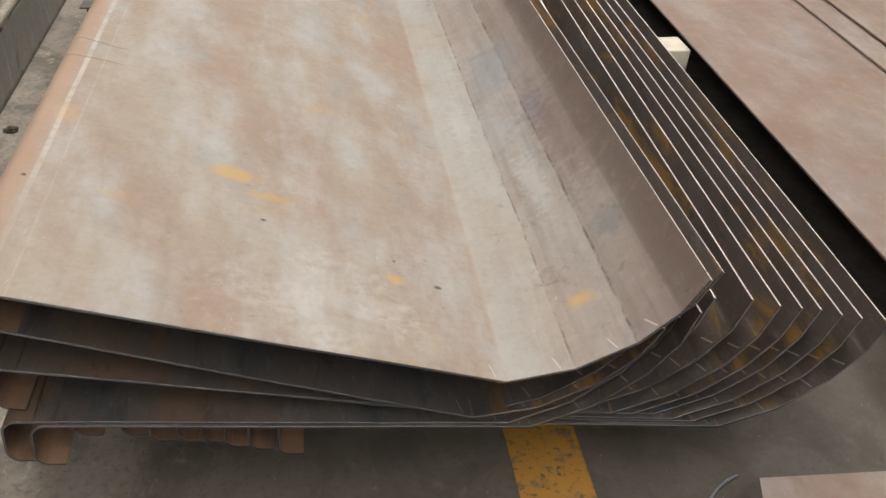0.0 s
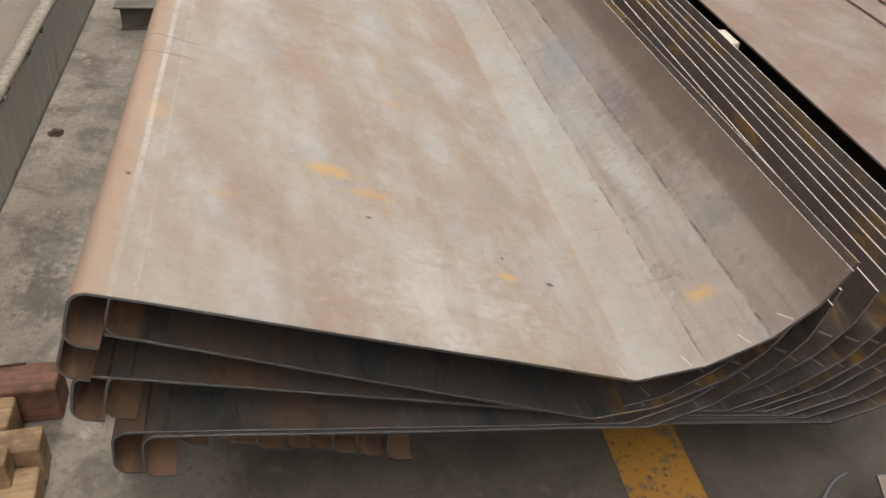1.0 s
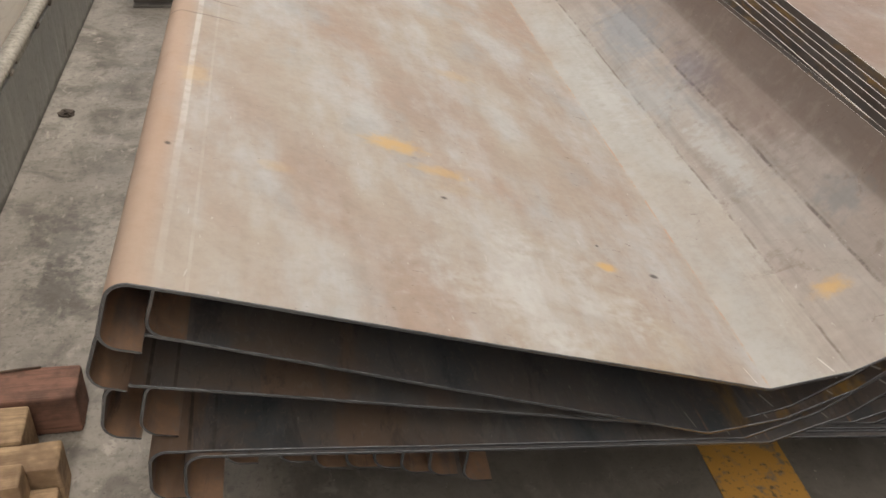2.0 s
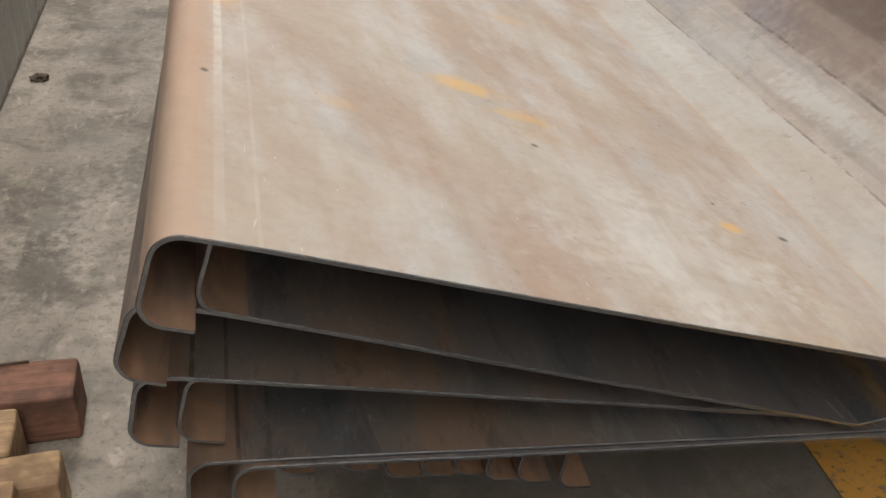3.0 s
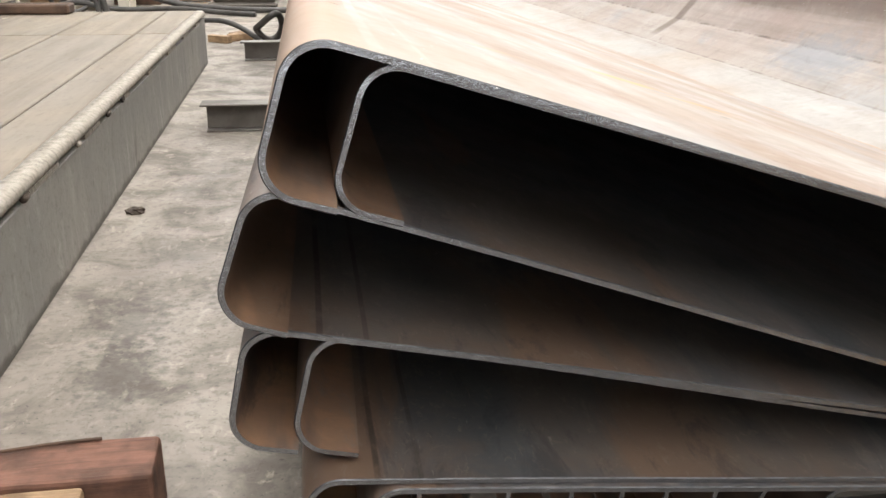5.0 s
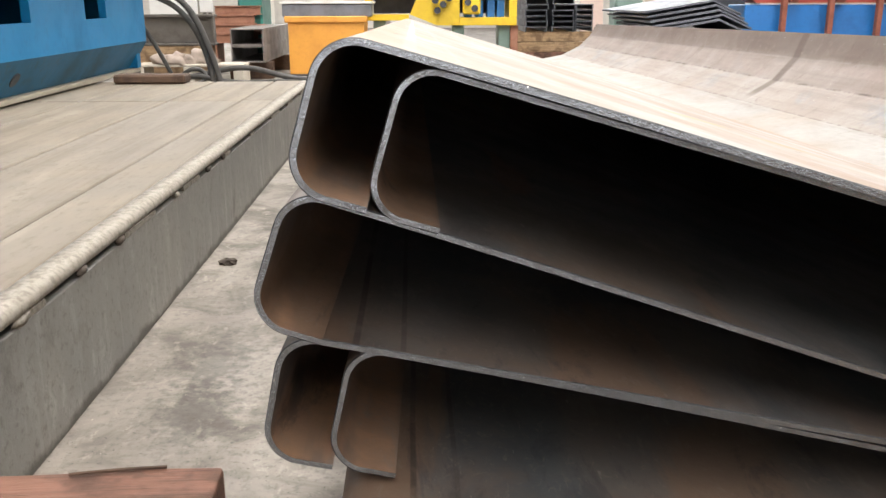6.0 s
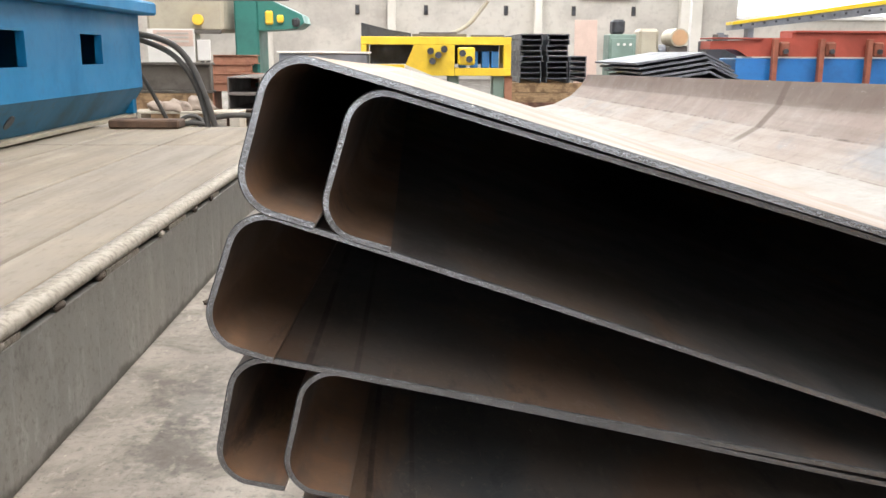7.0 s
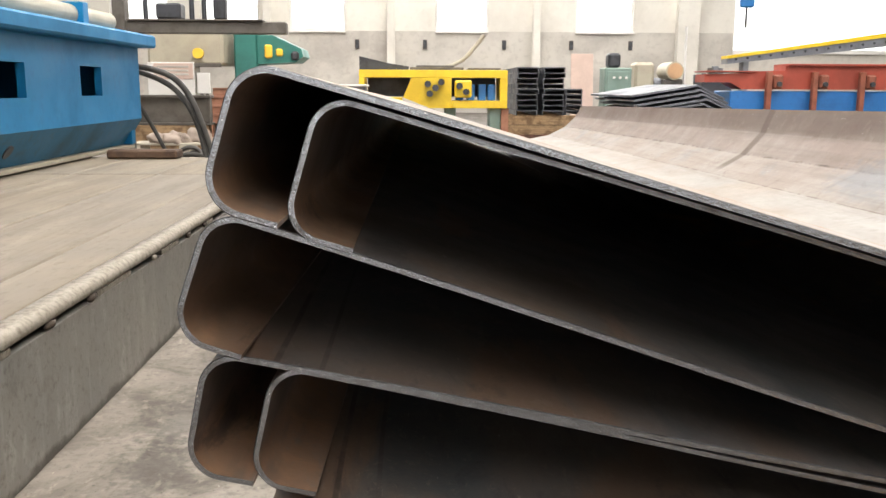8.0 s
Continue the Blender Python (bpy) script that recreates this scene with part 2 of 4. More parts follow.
        for p, s, tone in (((1.212, 0.356, 0.2), (0.03, 0.06, 0.09), (0.125, 0.135, 0.14)), ((1.112, 0.976, 0.07), (0.05, 0.14, 0.09), (0.26, 0.265, 0.27)), ((1.172, 1.326, 0.13), (0.06, 0.2, 0.1), (0.17, 0.18, 0.2)), ((1.142, 0.646, 0.1), (0.03, 0.16, 0.06), (0.36, 0.36, 0.35)), ((1.042, 1.026, 0.03), (0.03, 0.2, 0.06), (0.36, 0.35, 0.34)), ((1.202, 0.976, 0.17), (0.03, 0.12, 0.06), (0.13, 0.12, 0.15)), ((1.222, 0.776, 0.2), (0.05, 0.3, 0.09), (0.14, 0.10, 0.085))):
            col = m.mix(m.math("MULTIPLY", m.near(p, s, 0.5), 0.45), col, tone)
        # a dark line across the rising side, and a fine scratch across the rolled edge
        d = m.math("ABSOLUTE", m.math("SUBTRACT", y, m.math("ADD", 2.13, m.math("MULTIPLY", z, 0.3))))
        seam = m.math("MULTIPLY", m.step(d, 0.014, 0.035, 1.0, 0.0), m.step(x, 1.1, 1.14))
        col = m.mix(m.math("MULTIPLY", seam, 0.7), col, (0.09, 0.062, 0.046))
        for y0, k in ((1.02, 0.05), (0.93, 0.03)):
            cut = m.math("ABSOLUTE", m.math("SUBTRACT", y, m.math("ADD", y0, m.math("MULTIPLY", m.noise(6, 3), k))))
            col = m.mix(m.math("MULTIPLY", m.step(cut, 0.001, 0.004, 1.0, 0.0), m.step(x, 0.1, 0.16, 0.5, 0.0)), col, (0.10, 0.07, 0.055))
    m.bump(m.math("ADD", m.math("MULTIPLY", fine, 0.6), m.math("MULTIPLY", grain, 0.4)), 0.25, 0.0012)
    return m.done(col, rough, 0.15 if extras else 0.35, 0.2 if extras else 0.45)


def simple(name, base, dark, rough=0.5, metal=0.0, scale=8.0, spread=0.35, bump=0.15, spec=0.5, stretch=(1, 1, 1)):
    """Paint, wood, metal or stone: two scales of stain, fine relief."""
    m = Nodes(name)
    co = m.stretch(stretch)
    a, b = m.noise(scale, 5, 0.6, co, 0.3), m.noise(scale * 9, 4, 0.6, co)
    col = m.mix(m.step(a, 0.4, 0.7, 0.0, spread + 0.3), base, dark)
    col = m.mix(m.step(b, 0.5, 0.75, 0.0, spread), col, dark)
    m.bump(b, bump, 0.002)
    return m.done(col, m.step(a, 0.3, 0.7, rough - 0.08, rough + 0.12), metal, spec)


def wood(name, base, dark):
    m = Nodes(name)
    grain = m.noise(9, 5, 0.65, m.stretch((0.5, 7.0, 7.0)), 0.4)
    fine = m.noise(40, 4, 0.7, m.stretch((0.35, 6.0, 6.0)))
    blot = m.noise(9, 4, 0.6)
    col = m.mix(m.step(grain, 0.40, 0.66, 0.0, 0.45), base, dark)
    col = m.mix(m.step(fine, 0.52, 0.7, 0.0, 0.35), col, tuple(0.6 * c for c in dark))
    col = m.mix(m.step(blot, 0.42, 0.62, 0.0, 0.8), col, dark)
    m.bump(m.math("ADD", grain, fine), 0.5, 0.004)
    return m.done(col, 0.75, 0.0, 0.3)


STAINS = (((-0.55, 2.34, 0), (0.09, 0.17, 1)), ((-0.53, 2.12, 0), (0.08, 0.14, 1)), ((-0.36, 2.5, 0), (0.07, 0.16, 1)), ((1.9, 1.5, 0), (0.3, 0.2, 1)))


def concrete(name, pale, mid, dark, worn=None):
    m = Nodes(name, shuffle=False)
    x, y, z = m.axes()
    big, mid_n, fine = m.noise(0.9, 5, 0.6, None, 0.4), m.noise(5.5, 6, 0.65, None, 0.6), m.noise(48, 5, 0.65)
    col = m.mix(m.step(big, 0.35, 0.65), mid, pale)
    col = m.mix(m.step(mid_n, 0.42, 0.68, 0.0, 0.8), col, dark)
    blotch = m.noise(3.0, 3, 0.5, None, 0.2)
    col = m.mix(m.step(blotch, 0.58, 0.72, 0.0, 0.65), col, dark)
    scrape = m.noise(16, 4, 0.65, m.stretch((1.0, 0.25, 1.0)))
    col = m.mix(m.step(scrape, 0.58, 0.74, 0.0, 0.6), col, pale)
    col = m.mix(m.step(fine, 0.48, 0.68, 0.0, 0.6), col, dark)
    chalky = m.noise(30, 6, 0.7, m.stretch((1.0, 0.6, 1.0)), 0.5)
    col = m.mix(m.math("MULTIPLY", m.step(chalky, 0.54, 0.70), m.step(big, 0.35, 0.6, 0.25, 0.8)), col, tuple(1.35 * c for c in pale))
    # darker aisle floor, with the shade under the stack painted into the same tone
    aisle_shade = m.step(m.math("ADD", x, m.math("MULTIPLY", m.noise(1.2, 4), 0.5)), -0.02, 0.42, 0.0, 0.72)
    col = m.mix(aisle_shade, col, tuple(0.55 * c for c in dark))
    for p, s in STAINS:
        col = m.mix(m.math("MULTIPLY", m.near(p, s, 0.6), 0.6), col, tuple(0.75 * c for c in dark))
    fleck = m.step(m.noise(85, 3, 0.7, None, 0.4), 0.69, 0.74, 0.0, 0.6)
    col = m.mix(fleck, col, tuple(1.8 * c for c in pale))
    wipe = m.noise(2.4, 5, 0.65, m.stretch((0.5, 1.6, 1.0)), 0.5)
    col = m.mix(m.step(wipe, 0.52, 0.68, 0.0, 0.45), col, tuple(0.8 * c for c in dark))
    pit = m.noise(120, 3, 0.6)
    col = m.mix(m.step(pit, 0.60, 0.70, 0.0, 0.6), col, tuple(0.5 * c for c in dark))
    if worn:
        col = m.mix(m.step(m.noise(26, 5, 0.7), 0.5, 0.68, 0.0, 0.85), worn, col)
        col = m.mix(m.step(m.noise(55, 4, 0.7), 0.56, 0.66, 0.0, 0.85), col, (0.07, 0.055, 0.03))
    m.bump(m.math("ADD", fine, m.math("MULTIPLY", mid_n, 0.8)), 0.3, 0.003)
    return m.done(col, m.step(mid_n, 0.3, 0.7, 0.5, 0.8), 0.0, 0.35)


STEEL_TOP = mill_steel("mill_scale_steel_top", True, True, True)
STEEL_FLAT = mill_steel("mill_scale_flat_plate", True, False)
# darker copy for undersides and lower plates, with the gaps' shade in its colour
STEEL_SHADED = mill_steel("mill_scale_steel_shaded")


def cut_edge():
    m = Nodes("sawn_steel_edge")
    a = m.noise(520, 3, 0.6)
    col = m.mix(m.step(a, 0.3, 0.7), (0.19, 0.196, 0.212), (0.29, 0.30, 0.325))
    # near-white flecks in the colour stand for glints on the cut edge
    painted_glint = m.step(m.noise(320, 2, 0.5), 0.70, 0.76)
    col = m.mix(painted_glint, col, (0.75, 0.73, 0.7))
    m.bump(a, 0.4, 0.001)
    return m.done(col, 0.25, 1.0)


EDGE = cut_edge()
BURR = simple("bright_burr", (0.085, 0.085, 0.09), (0.035, 0.034, 0.034), 0.42, 0.7, 110.0, 0.6)
# bare sheared tips, made paler to hold the sky's reflection in their colour
TIP = simple("sheared_edge_sky_glint", (0.72, 0.68, 0.64), (0.45, 0.40, 0.36), 0.35, 0.5, 30.0, 0.3)
CONCRETE = concrete("worn_concrete", (0.26, 0.228, 0.19), (0.176, 0.151, 0.124), (0.094, 0.081, 0.067))
STRIPE = concrete("worn_yellow_paint", (0.30, 0.28, 0.25), (0.20, 0.185, 0.165), (0.11, 0.10, 0.088), (0.33, 0.165, 0.03))


def dusty_boards(name):
    m = Nodes(name)
    grain = m.noise(14, 5, 0.65, m.stretch((1.0, 0.05, 1.0)), 0.3)
    drag = m.noise(5, 5, 0.6, m.stretch((1.0, 0.14, 1.0)))
    cloud, fine = m.noise(1.6, 5, 0.6, None, 0.3), m.noise(60, 4, 0.65, m.stretch((1.0, 0.4, 1.0)))
    col = m.mix(m.step(cloud, 0.35, 0.65), (0.215, 0.178, 0.132), (0.185, 0.158, 0.125))
    col = m.mix(m.step(grain, 0.42, 0.68, 0.0, 0.55), col, (0.125, 0.098, 0.07))
    col = m.mix(m.step(drag, 0.52, 0.70, 0.0, 0.6), col, (0.285, 0.25, 0.20))
    col = m.mix(m.step(fine, 0.5, 0.72, 0.0, 0.4), col, (0.11, 0.088, 0.066))
    col = m.mix(m.step(m.noise(9, 4, 0.7, None, 0.6), 0.62, 0.72, 0.0, 0.5), col, (0.10, 0.08, 0.062))
    m.bump(m.math("ADD", grain, m.math("MULTIPLY", fine, 0.5)), 0.3, 0.003)
    return m.done(col, m.step(drag, 0.3, 0.7, 0.62, 0.85), 0.0, 0.3)


BENCH_TOP = dusty_boards("dusty_boarded_bed")


def scuffed(name):
    m = Nodes(name)
    x, y, z = m.axes()
    a, b, c = m.noise(2.2, 4, 0.6), m.noise(12, 7, 0.75, m.stretch((1.0, 0.9, 0.55)), 0.1), m.noise(70, 5, 0.7, None, 0.3)
    run = m.noise(30, 4, 0.65, m.stretch((1.0, 1.0, 0.1)))
    col = m.mix(m.step(a, 0.35, 0.65), (0.235, 0.225, 0.205), (0.275, 0.258, 0.228))
    col = m.mix(m.step(run, 0.5, 0.7, 0.0, 0.45), col, (0.36, 0.345, 0.315))
    col = m.mix(m.step(b, 0.54, 0.70, 0.0, 0.5), col, (0.42, 0.405, 0.375))
    col = m.mix(m.step(b, 0.28, 0.46, 0.55, 0.0), col, (0.13, 0.118, 0.102))
    col = m.mix(m.step(c, 0.50, 0.70, 0.0, 0.5), col, (0.12, 0.108, 0.093))
    stain = m.noise(6, 5, 0.7, m.stretch((1.0, 1.0, 0.5)), 0.6)
    col = m.mix(m.step(stain, 0.60, 0.70, 0.0, 0.65), col, (0.085, 0.073, 0.06))
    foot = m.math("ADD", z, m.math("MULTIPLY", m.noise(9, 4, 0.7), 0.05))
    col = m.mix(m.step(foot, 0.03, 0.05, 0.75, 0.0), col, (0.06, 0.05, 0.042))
    m.bump(m.math("ADD", c, b), 0.3, 0.003)
    return m.done(col, 0.6, 0.05, 0.35)


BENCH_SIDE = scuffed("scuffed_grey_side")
BENCH_RAIL = simple("bare_rail_edge", (0.285, 0.252, 0.205), (0.15, 0.125, 0.096), 0.7, 0.05, 70.0, 0.5, 0.4)
WOOD_RED = wood("reddish_sleeper_wood", (0.20, 0.098, 0.066), (0.055, 0.03, 0.021))
WOOD_PALE = wood("pale_sawn_wood", (0.38, 0.255, 0.145), (0.13, 0.078, 0.043))
WHITE_WOOD = simple("bleached_wood", (0.55, 0.50, 0.42), (0.38, 0.33, 0.26), 0.75, 0.0, 6.0, 0.4, 0.3)
WOOD_DARK = wood("dark_sleeper_side", (0.11, 0.065, 0.042), (0.05, 0.03, 0.02))
IRON = simple("dull_rolled_iron", (0.13, 0.115, 0.10), (0.07, 0.06, 0.052), 0.6, 0.3, 6.0)
DARK_IRON = simple("black_oxide_iron", (0.055, 0.057, 0.065), (0.025, 0.025, 0.028), 0.5, 0.3, 8.0)
GREY_STEEL = simple("grey_plate_steel", (0.20, 0.21, 0.235), (0.12, 0.12, 0.13), 0.45, 0.3, 5.0)
BLUE = simple("sky_blue_machine_paint", (0.006, 0.165, 0.36), (0.01, 0.10, 0.21), 0.55, 0.0, 2.0, 0.35, 0.05, 0.25)
BLUE_DEEP = simple("deep_blue_machine_paint", (0.02, 0.15, 0.42), (0.015, 0.09, 0.25), 0.4, 0.0, 3.0, 0.3, 0.05)
SKIRT = simple("grimy_blue_skirt", (0.012, 0.115, 0.22), (0.04, 0.08, 0.10), 0.55, 0.0, 2.5, 0.6, 0.1, 0.25)
YELLOW = simple("yellow_machine_paint", (0.78, 0.55, 0.02), (0.55, 0.35, 0.02), 0.4, 0.0, 3.0, 0.25, 0.05)
ORANGE = simple("orange_crate_paint", (0.75, 0.34, 0.05), (0.55, 0.22, 0.04), 0.5, 0.0, 3.0, 0.3, 0.05)
RED = simple("oxide_red_paint", (0.36, 0.06, 0.035), (0.22, 0.04, 0.025), 0.5, 0.0, 3.0, 0.35, 0.1)
RUSTY = simple("rusty_rack_steel", (0.34, 0.16, 0.10), (0.18, 0.08, 0.05), 0.7, 0.1, 6.0)
GREEN = simple("grey_green_paint", (0.20, 0.28, 0.24), (0.13, 0.19, 0.16), 0.5, 0.0, 3.0, 0.25, 0.05)
TEAL = simple("teal_machine_paint", (0.03, 0.17, 0.14), (0.02, 0.10, 0.085), 0.45, 0.0, 3.0, 0.25, 0.05)
CREAM = simple("cream_machine_paint", (0.42, 0.38, 0.29), (0.30, 0.26, 0.2), 0.5, 0.0, 3.0, 0.25, 0.05)
WALL = simple("pale_wall_panel", (0.66, 0.63, 0.57), (0.50, 0.47, 0.42), 0.8, 0.0, 0.8, 0.3, 0.1)
WALL_LOW = simple("stained_wall_base", (0.52, 0.49, 0.44), (0.33, 0.30, 0.27), 0.8, 0.0, 0.9, 0.4, 0.1)
ROOFING = simple("light_roof_sheet", (0.55, 0.55, 0.54), (0.42, 0.42, 0.41), 0.7, 0.0, 0.8)
PINK_BOARD = simple("pinkish_board", (0.60, 0.45, 0.38), (0.48, 0.36, 0.3), 0.7, 0.0, 3.0, 0.3)
WHITE_BOARD = simple("white_board", (0.72, 0.70, 0.67), (0.6, 0.57, 0.54), 0.6, 0.0, 3.0, 0.2)
RUBBER = simple("black_rubber_hose", (0.05, 0.045, 0.04), (0.025, 0.023, 0.02), 0.6, 0.0, 12.0)
STONE = simple("dark_rust_scrap", (0.07, 0.05, 0.035), (0.03, 0.022, 0.016), 0.8, 0.0, 40.0, 0.5, 0.6)
SACK = simple("pale_sacking", (0.36, 0.29, 0.24), (0.2, 0.16, 0.13), 0.9, 0.0, 9.0)
LAMP_YELLOW = simple("yellow_plastic", (0.85, 0.55, 0.05), (0.7, 0.4, 0.04), 0.4, 0.0, 3.0, 0.1, 0.0)

gl = Nodes("window_glass")
gl.bsdf.inputs["Transmission Weight"].default_value = 1.0
GLASS = gl.done((0.97, 0.98, 0.98), 0.02)

# ---- building helpers ----


def box(bm, x0, x1, y0, y1, z0, z1, bev=0.0, seg=1):
    c = bmesh.ops.create_cube(bm, size=1.0, matrix=Matrix.LocRotScale(((x0 + x1) / 2, (y0 + y1) / 2, (z0 + z1) / 2), None, (abs(x1 - x0), abs(y1 - y0), abs(z1 - z0))))
    if bev > 0:
        edges = list({e for v in c["verts"] for e in v.link_edges})
        bmesh.ops.bevel(bm, geom=edges, offset=bev, segments=seg, affect="EDGES", profile=0.5)


def rod(bm, a, b, r, sides=12, r2=None):
    a, b = Vector(a), Vector(b)
    m = Matrix.Translation((a + b) / 2) @ (b - a).to_track_quat("Z", "Y").to_matrix().to_4x4()
    bmesh.ops.create_cone(bm, cap_ends=True, segments=sides, radius1=r, radius2=r if r2 is None else r2, depth=(b - a).length, matrix=m)


def prism(bm, outline, lo, hi, axis="y"):
    """A closed outline of (a, b) pulled along an axis. For y: (x, z); for x: (y, z); for z: (x, y)."""
    place = {"y": lambda a, b, c: (a, c, b), "x": lambda a, b, c: (c, a, b), "z": lambda a, b, c: (a, b, c)}[axis]
    ends = [[bm.verts.new(place(a, b, c)) for a, b in outline] for c in (lo, hi)]
    n = len(outline)
    for i in range(n):
        bm.faces.new((ends[0][i], ends[0][(i + 1) % n], ends[1][(i + 1) % n], ends[1][i]))
    bm.faces.new(ends[0]), bm.faces.new(ends[1])
    bmesh.ops.recalc_face_normals(bm, faces=bm.faces)


def part(name, bm, material, parent=None, label="", smooth=False):
    me = bpy.data.meshes.new(name)
    bm.to_mesh(me)
    bm.free()
    for m in material if isinstance(material, (list, tuple)) else (material,):
        me.materials.append(m)
    if smooth:
        for p in me.polygons:
            p.use_smooth = True
    ob = new(name, me)
    ob.parent = parent
    return tagged(ob, label)


def boxes(name, material, rows, parent=None, label="", bev=0.004):
    bm = bmesh.new()
    for r in rows:
        box(bm, *r, bev)
    return part(name, bm, material, parent, label)


def thing(name, label, category, at=(0, 0, 0), group="", kind=""):
    ob = new(name)
    ob.empty_display_size = 0.1
    ob.location = at
    return tagged(ob, label, category, group, kind)


def tube(name, points, r, material, parent=None, label=""):
    cu = bpy.data.curves.new(name, "CURVE")
    cu.dimensions, cu.bevel_depth, cu.bevel_resolution, cu.use_fill_caps = "3D", r, 3, True
    sp = cu.splines.new("NURBS")
    sp.points.add(len(points) - 1)
    for p, q in zip(sp.points, points):
        p.co = (*q, 1)
    sp.use_endpoint_u, sp.order_u, sp.resolution_u = True, 4, 6
    cu.materials.append(material)
    ob = new(name, cu)
    ob.parent = parent
    return tagged(ob, label)


def plain(name, rows, material, label, category, kind="structure", bev=0.0):
    ob = boxes(name, material, rows, None, label, bev)
    return tagged(ob, label, category, "", kind)


# ---- the hall: floor, walls, roof ----
plain("floor", [(-10.3, 15.3, -18.3, 24.3, -0.2, 0.0)], CONCRETE, "worn grey concrete workshop floor with dark stains", "floor")
plain("floor_marking", [(0.832, 1.006, -3.0, 12.0, -0.01, 0.0022)], STRIPE, "worn yellow painted line on the concrete floor", "floor marking")
plain("wall_west", [(-10.3, -10, -18.3, 24.3, 0, ROOF)], WALL, "pale panel wall of the workshop hall", "wall")
plain("wall_east", [(15, 15.3, -18.3, 24.3, 0, ROOF)], WALL, "pale panel wall of the workshop hall", "wall")
backdrop = Nodes("bright_overcast_sky")
glow = backdrop.node("ShaderNodeEmission")
glow.inputs["Color"].default_value, glow.inputs["Strength"].default_value = (1, 0.99, 0.97, 1), 2.5
backdrop.t.links.new(glow.outputs[0], backdrop.t.nodes["Material Output"].inputs["Surface"])
plain("backdrop", [(-30, 35, 30, 30.1, -2, 20), (-30, 35, -24.1, -24, -2, 20)], backdrop.mat, "plain bright overcast sky outside the windows", "backdrop")
# far wall, with its row of tall windows and one wide opening
WINDOWS = [(-7.9, -6.4), (-5.6, -4.1), (-3.33, -1.89), (0.42, 1.79), (4.05, 5.59), (8.2, 13.6)]
SILL, HEAD = 2.08, 6.2
rows, x = [(-10, 15, 24, 24.25, HEAD, ROOF)], -10
for a, b in WINDOWS:
    rows.append((x, a, 24, 24.25, SILL, HEAD))
    x = b
rows.append((x, 15, 24, 24.25, SILL, HEAD))
plain("wall_north", rows, WALL, "pale far wall with a row of tall bright windows", "wall")
plain("wall_base", [(-10, 8.2, 23.97, 24.25, 0, SILL - 0.004), (13.6, 15, 23.97, 24.25, 0, SILL - 0.004), (8.2, 13.6, 23.97, 24.25, 0, 1.6)], WALL_LOW, "stained lower band of the far wall", "wall")


# the opposite wall, unseen behind the start; its row of wide windows is added for fill
FILL_WINDOWS = [(-8.5, -4.5), (-3.5, 0.5), (1.5, 5.5), (6.5, 10.5), (11.0, 13.6)]
NEAR_SILL, NEAR_HEAD = 1.2, 5.2
rows, x = [(-10, 15, -18.25, -18, NEAR_HEAD, ROOF), (-10, 15, -18.25, -18, 0, NEAR_SILL)], -10
for a, b in FILL_WINDOWS:
    rows.append((x, a, -18.25, -18, NEAR_SILL, NEAR_HEAD))
    x = b
rows.append((x, 15, -18.25, -18, NEAR_SILL, NEAR_HEAD))
plain("wall_south", rows, WALL, "unseen pale panel wall of the workshop hall with added wide windows", "wall")


def window(n, a, b, lo, y=24.1, head=HEAD):
    w = thing("window_%d" % n, "tall bright steel-framed window in the pale hall wall", "window", ((a + b) / 2, y, lo), "hall windows", "structure")
    h, k = head - lo, (b - a) / 2
    boxes("window_frame", WHITE_BOARD, [(-k, -k + 0.06, -0.04, 0.04, 0, h), (k - 0.06, k, -0.04, 0.04, 0, h), (-k + 0.06, k - 0.06, -0.04, 0.04, h - 0.06, h), (-k + 0.06, k - 0.06, -0.04, 0.04, 0, 0.06)], w)
    boxes("window_sill", WHITE_BOARD, [(-k, k, -0.2, -0.045, -0.05, 0.0)], w)
    for lo_z, hi_z in ((0.06, h * 0.5 - 0.02), (h * 0.5 + 0.02, h - 0.06)):
        boxes("pane", GLASS, [(-k + 0.06, k - 0.06, -0.004, 0.004, lo_z, hi_z)], w, "clear window glass", 0.0).visible_shadow = False
    boxes("glazing_bar", WHITE_BOARD, [(-k + 0.06, k - 0.06, -0.03, 0.03, h * 0.5 - 0.02, h * 0.5 + 0.02)], w)


for n, (a, b) in enumerate(WINDOWS, 1):
    window(n, a, b, SILL if b < 9 else 1.6)
# the added windows of the unseen opposite wall
for n, (a, b) in enumerate(FILL_WINDOWS, len(WINDOWS) + 1):
    window(n, a, b, NEAR_SILL, -18.1, NEAR_HEAD)
rows, x = [], -10.3
for a, b in SKYLIGHTS:
    rows.append((x, a, -18.3, 24.3, ROOF, ROOF + 0.2))
    x = b
rows.append((x, 15.3, -18.3, 24.3, ROOF, ROOF + 0.2))
for a, b in SKYLIGHTS:
    rows += [(a, b, -18.3, -13, ROOF, ROOF + 0.2), (a, b, 23, 24.3, ROOF, ROOF + 0.2)]
plain("ceiling", rows, ROOFING, "light sheet roof with long open skylights", "ceiling")


def column(x, w):
    c = thing("wall_column", "slender pale steel column against the far wall", "column", (x, 23.7, 0), "wall columns", "structure")
    boxes("flange", WALL, [(-w / 2, w / 2, -0.12, -0.1, 0.02, ROOF)], c)
    boxes("web", WALL, [(-0.012, 0.012, -0.1, 0.1, 0.02, ROOF)], c)
    boxes("flange", WALL, [(-w / 2, w / 2, 0.1, 0.12, 0.02, ROOF)], c)
    boxes("base_plate", IRON, [(-w / 2 - 0.05, w / 2 + 0.05, -0.17, 0.17, 0, 0.02)], c)


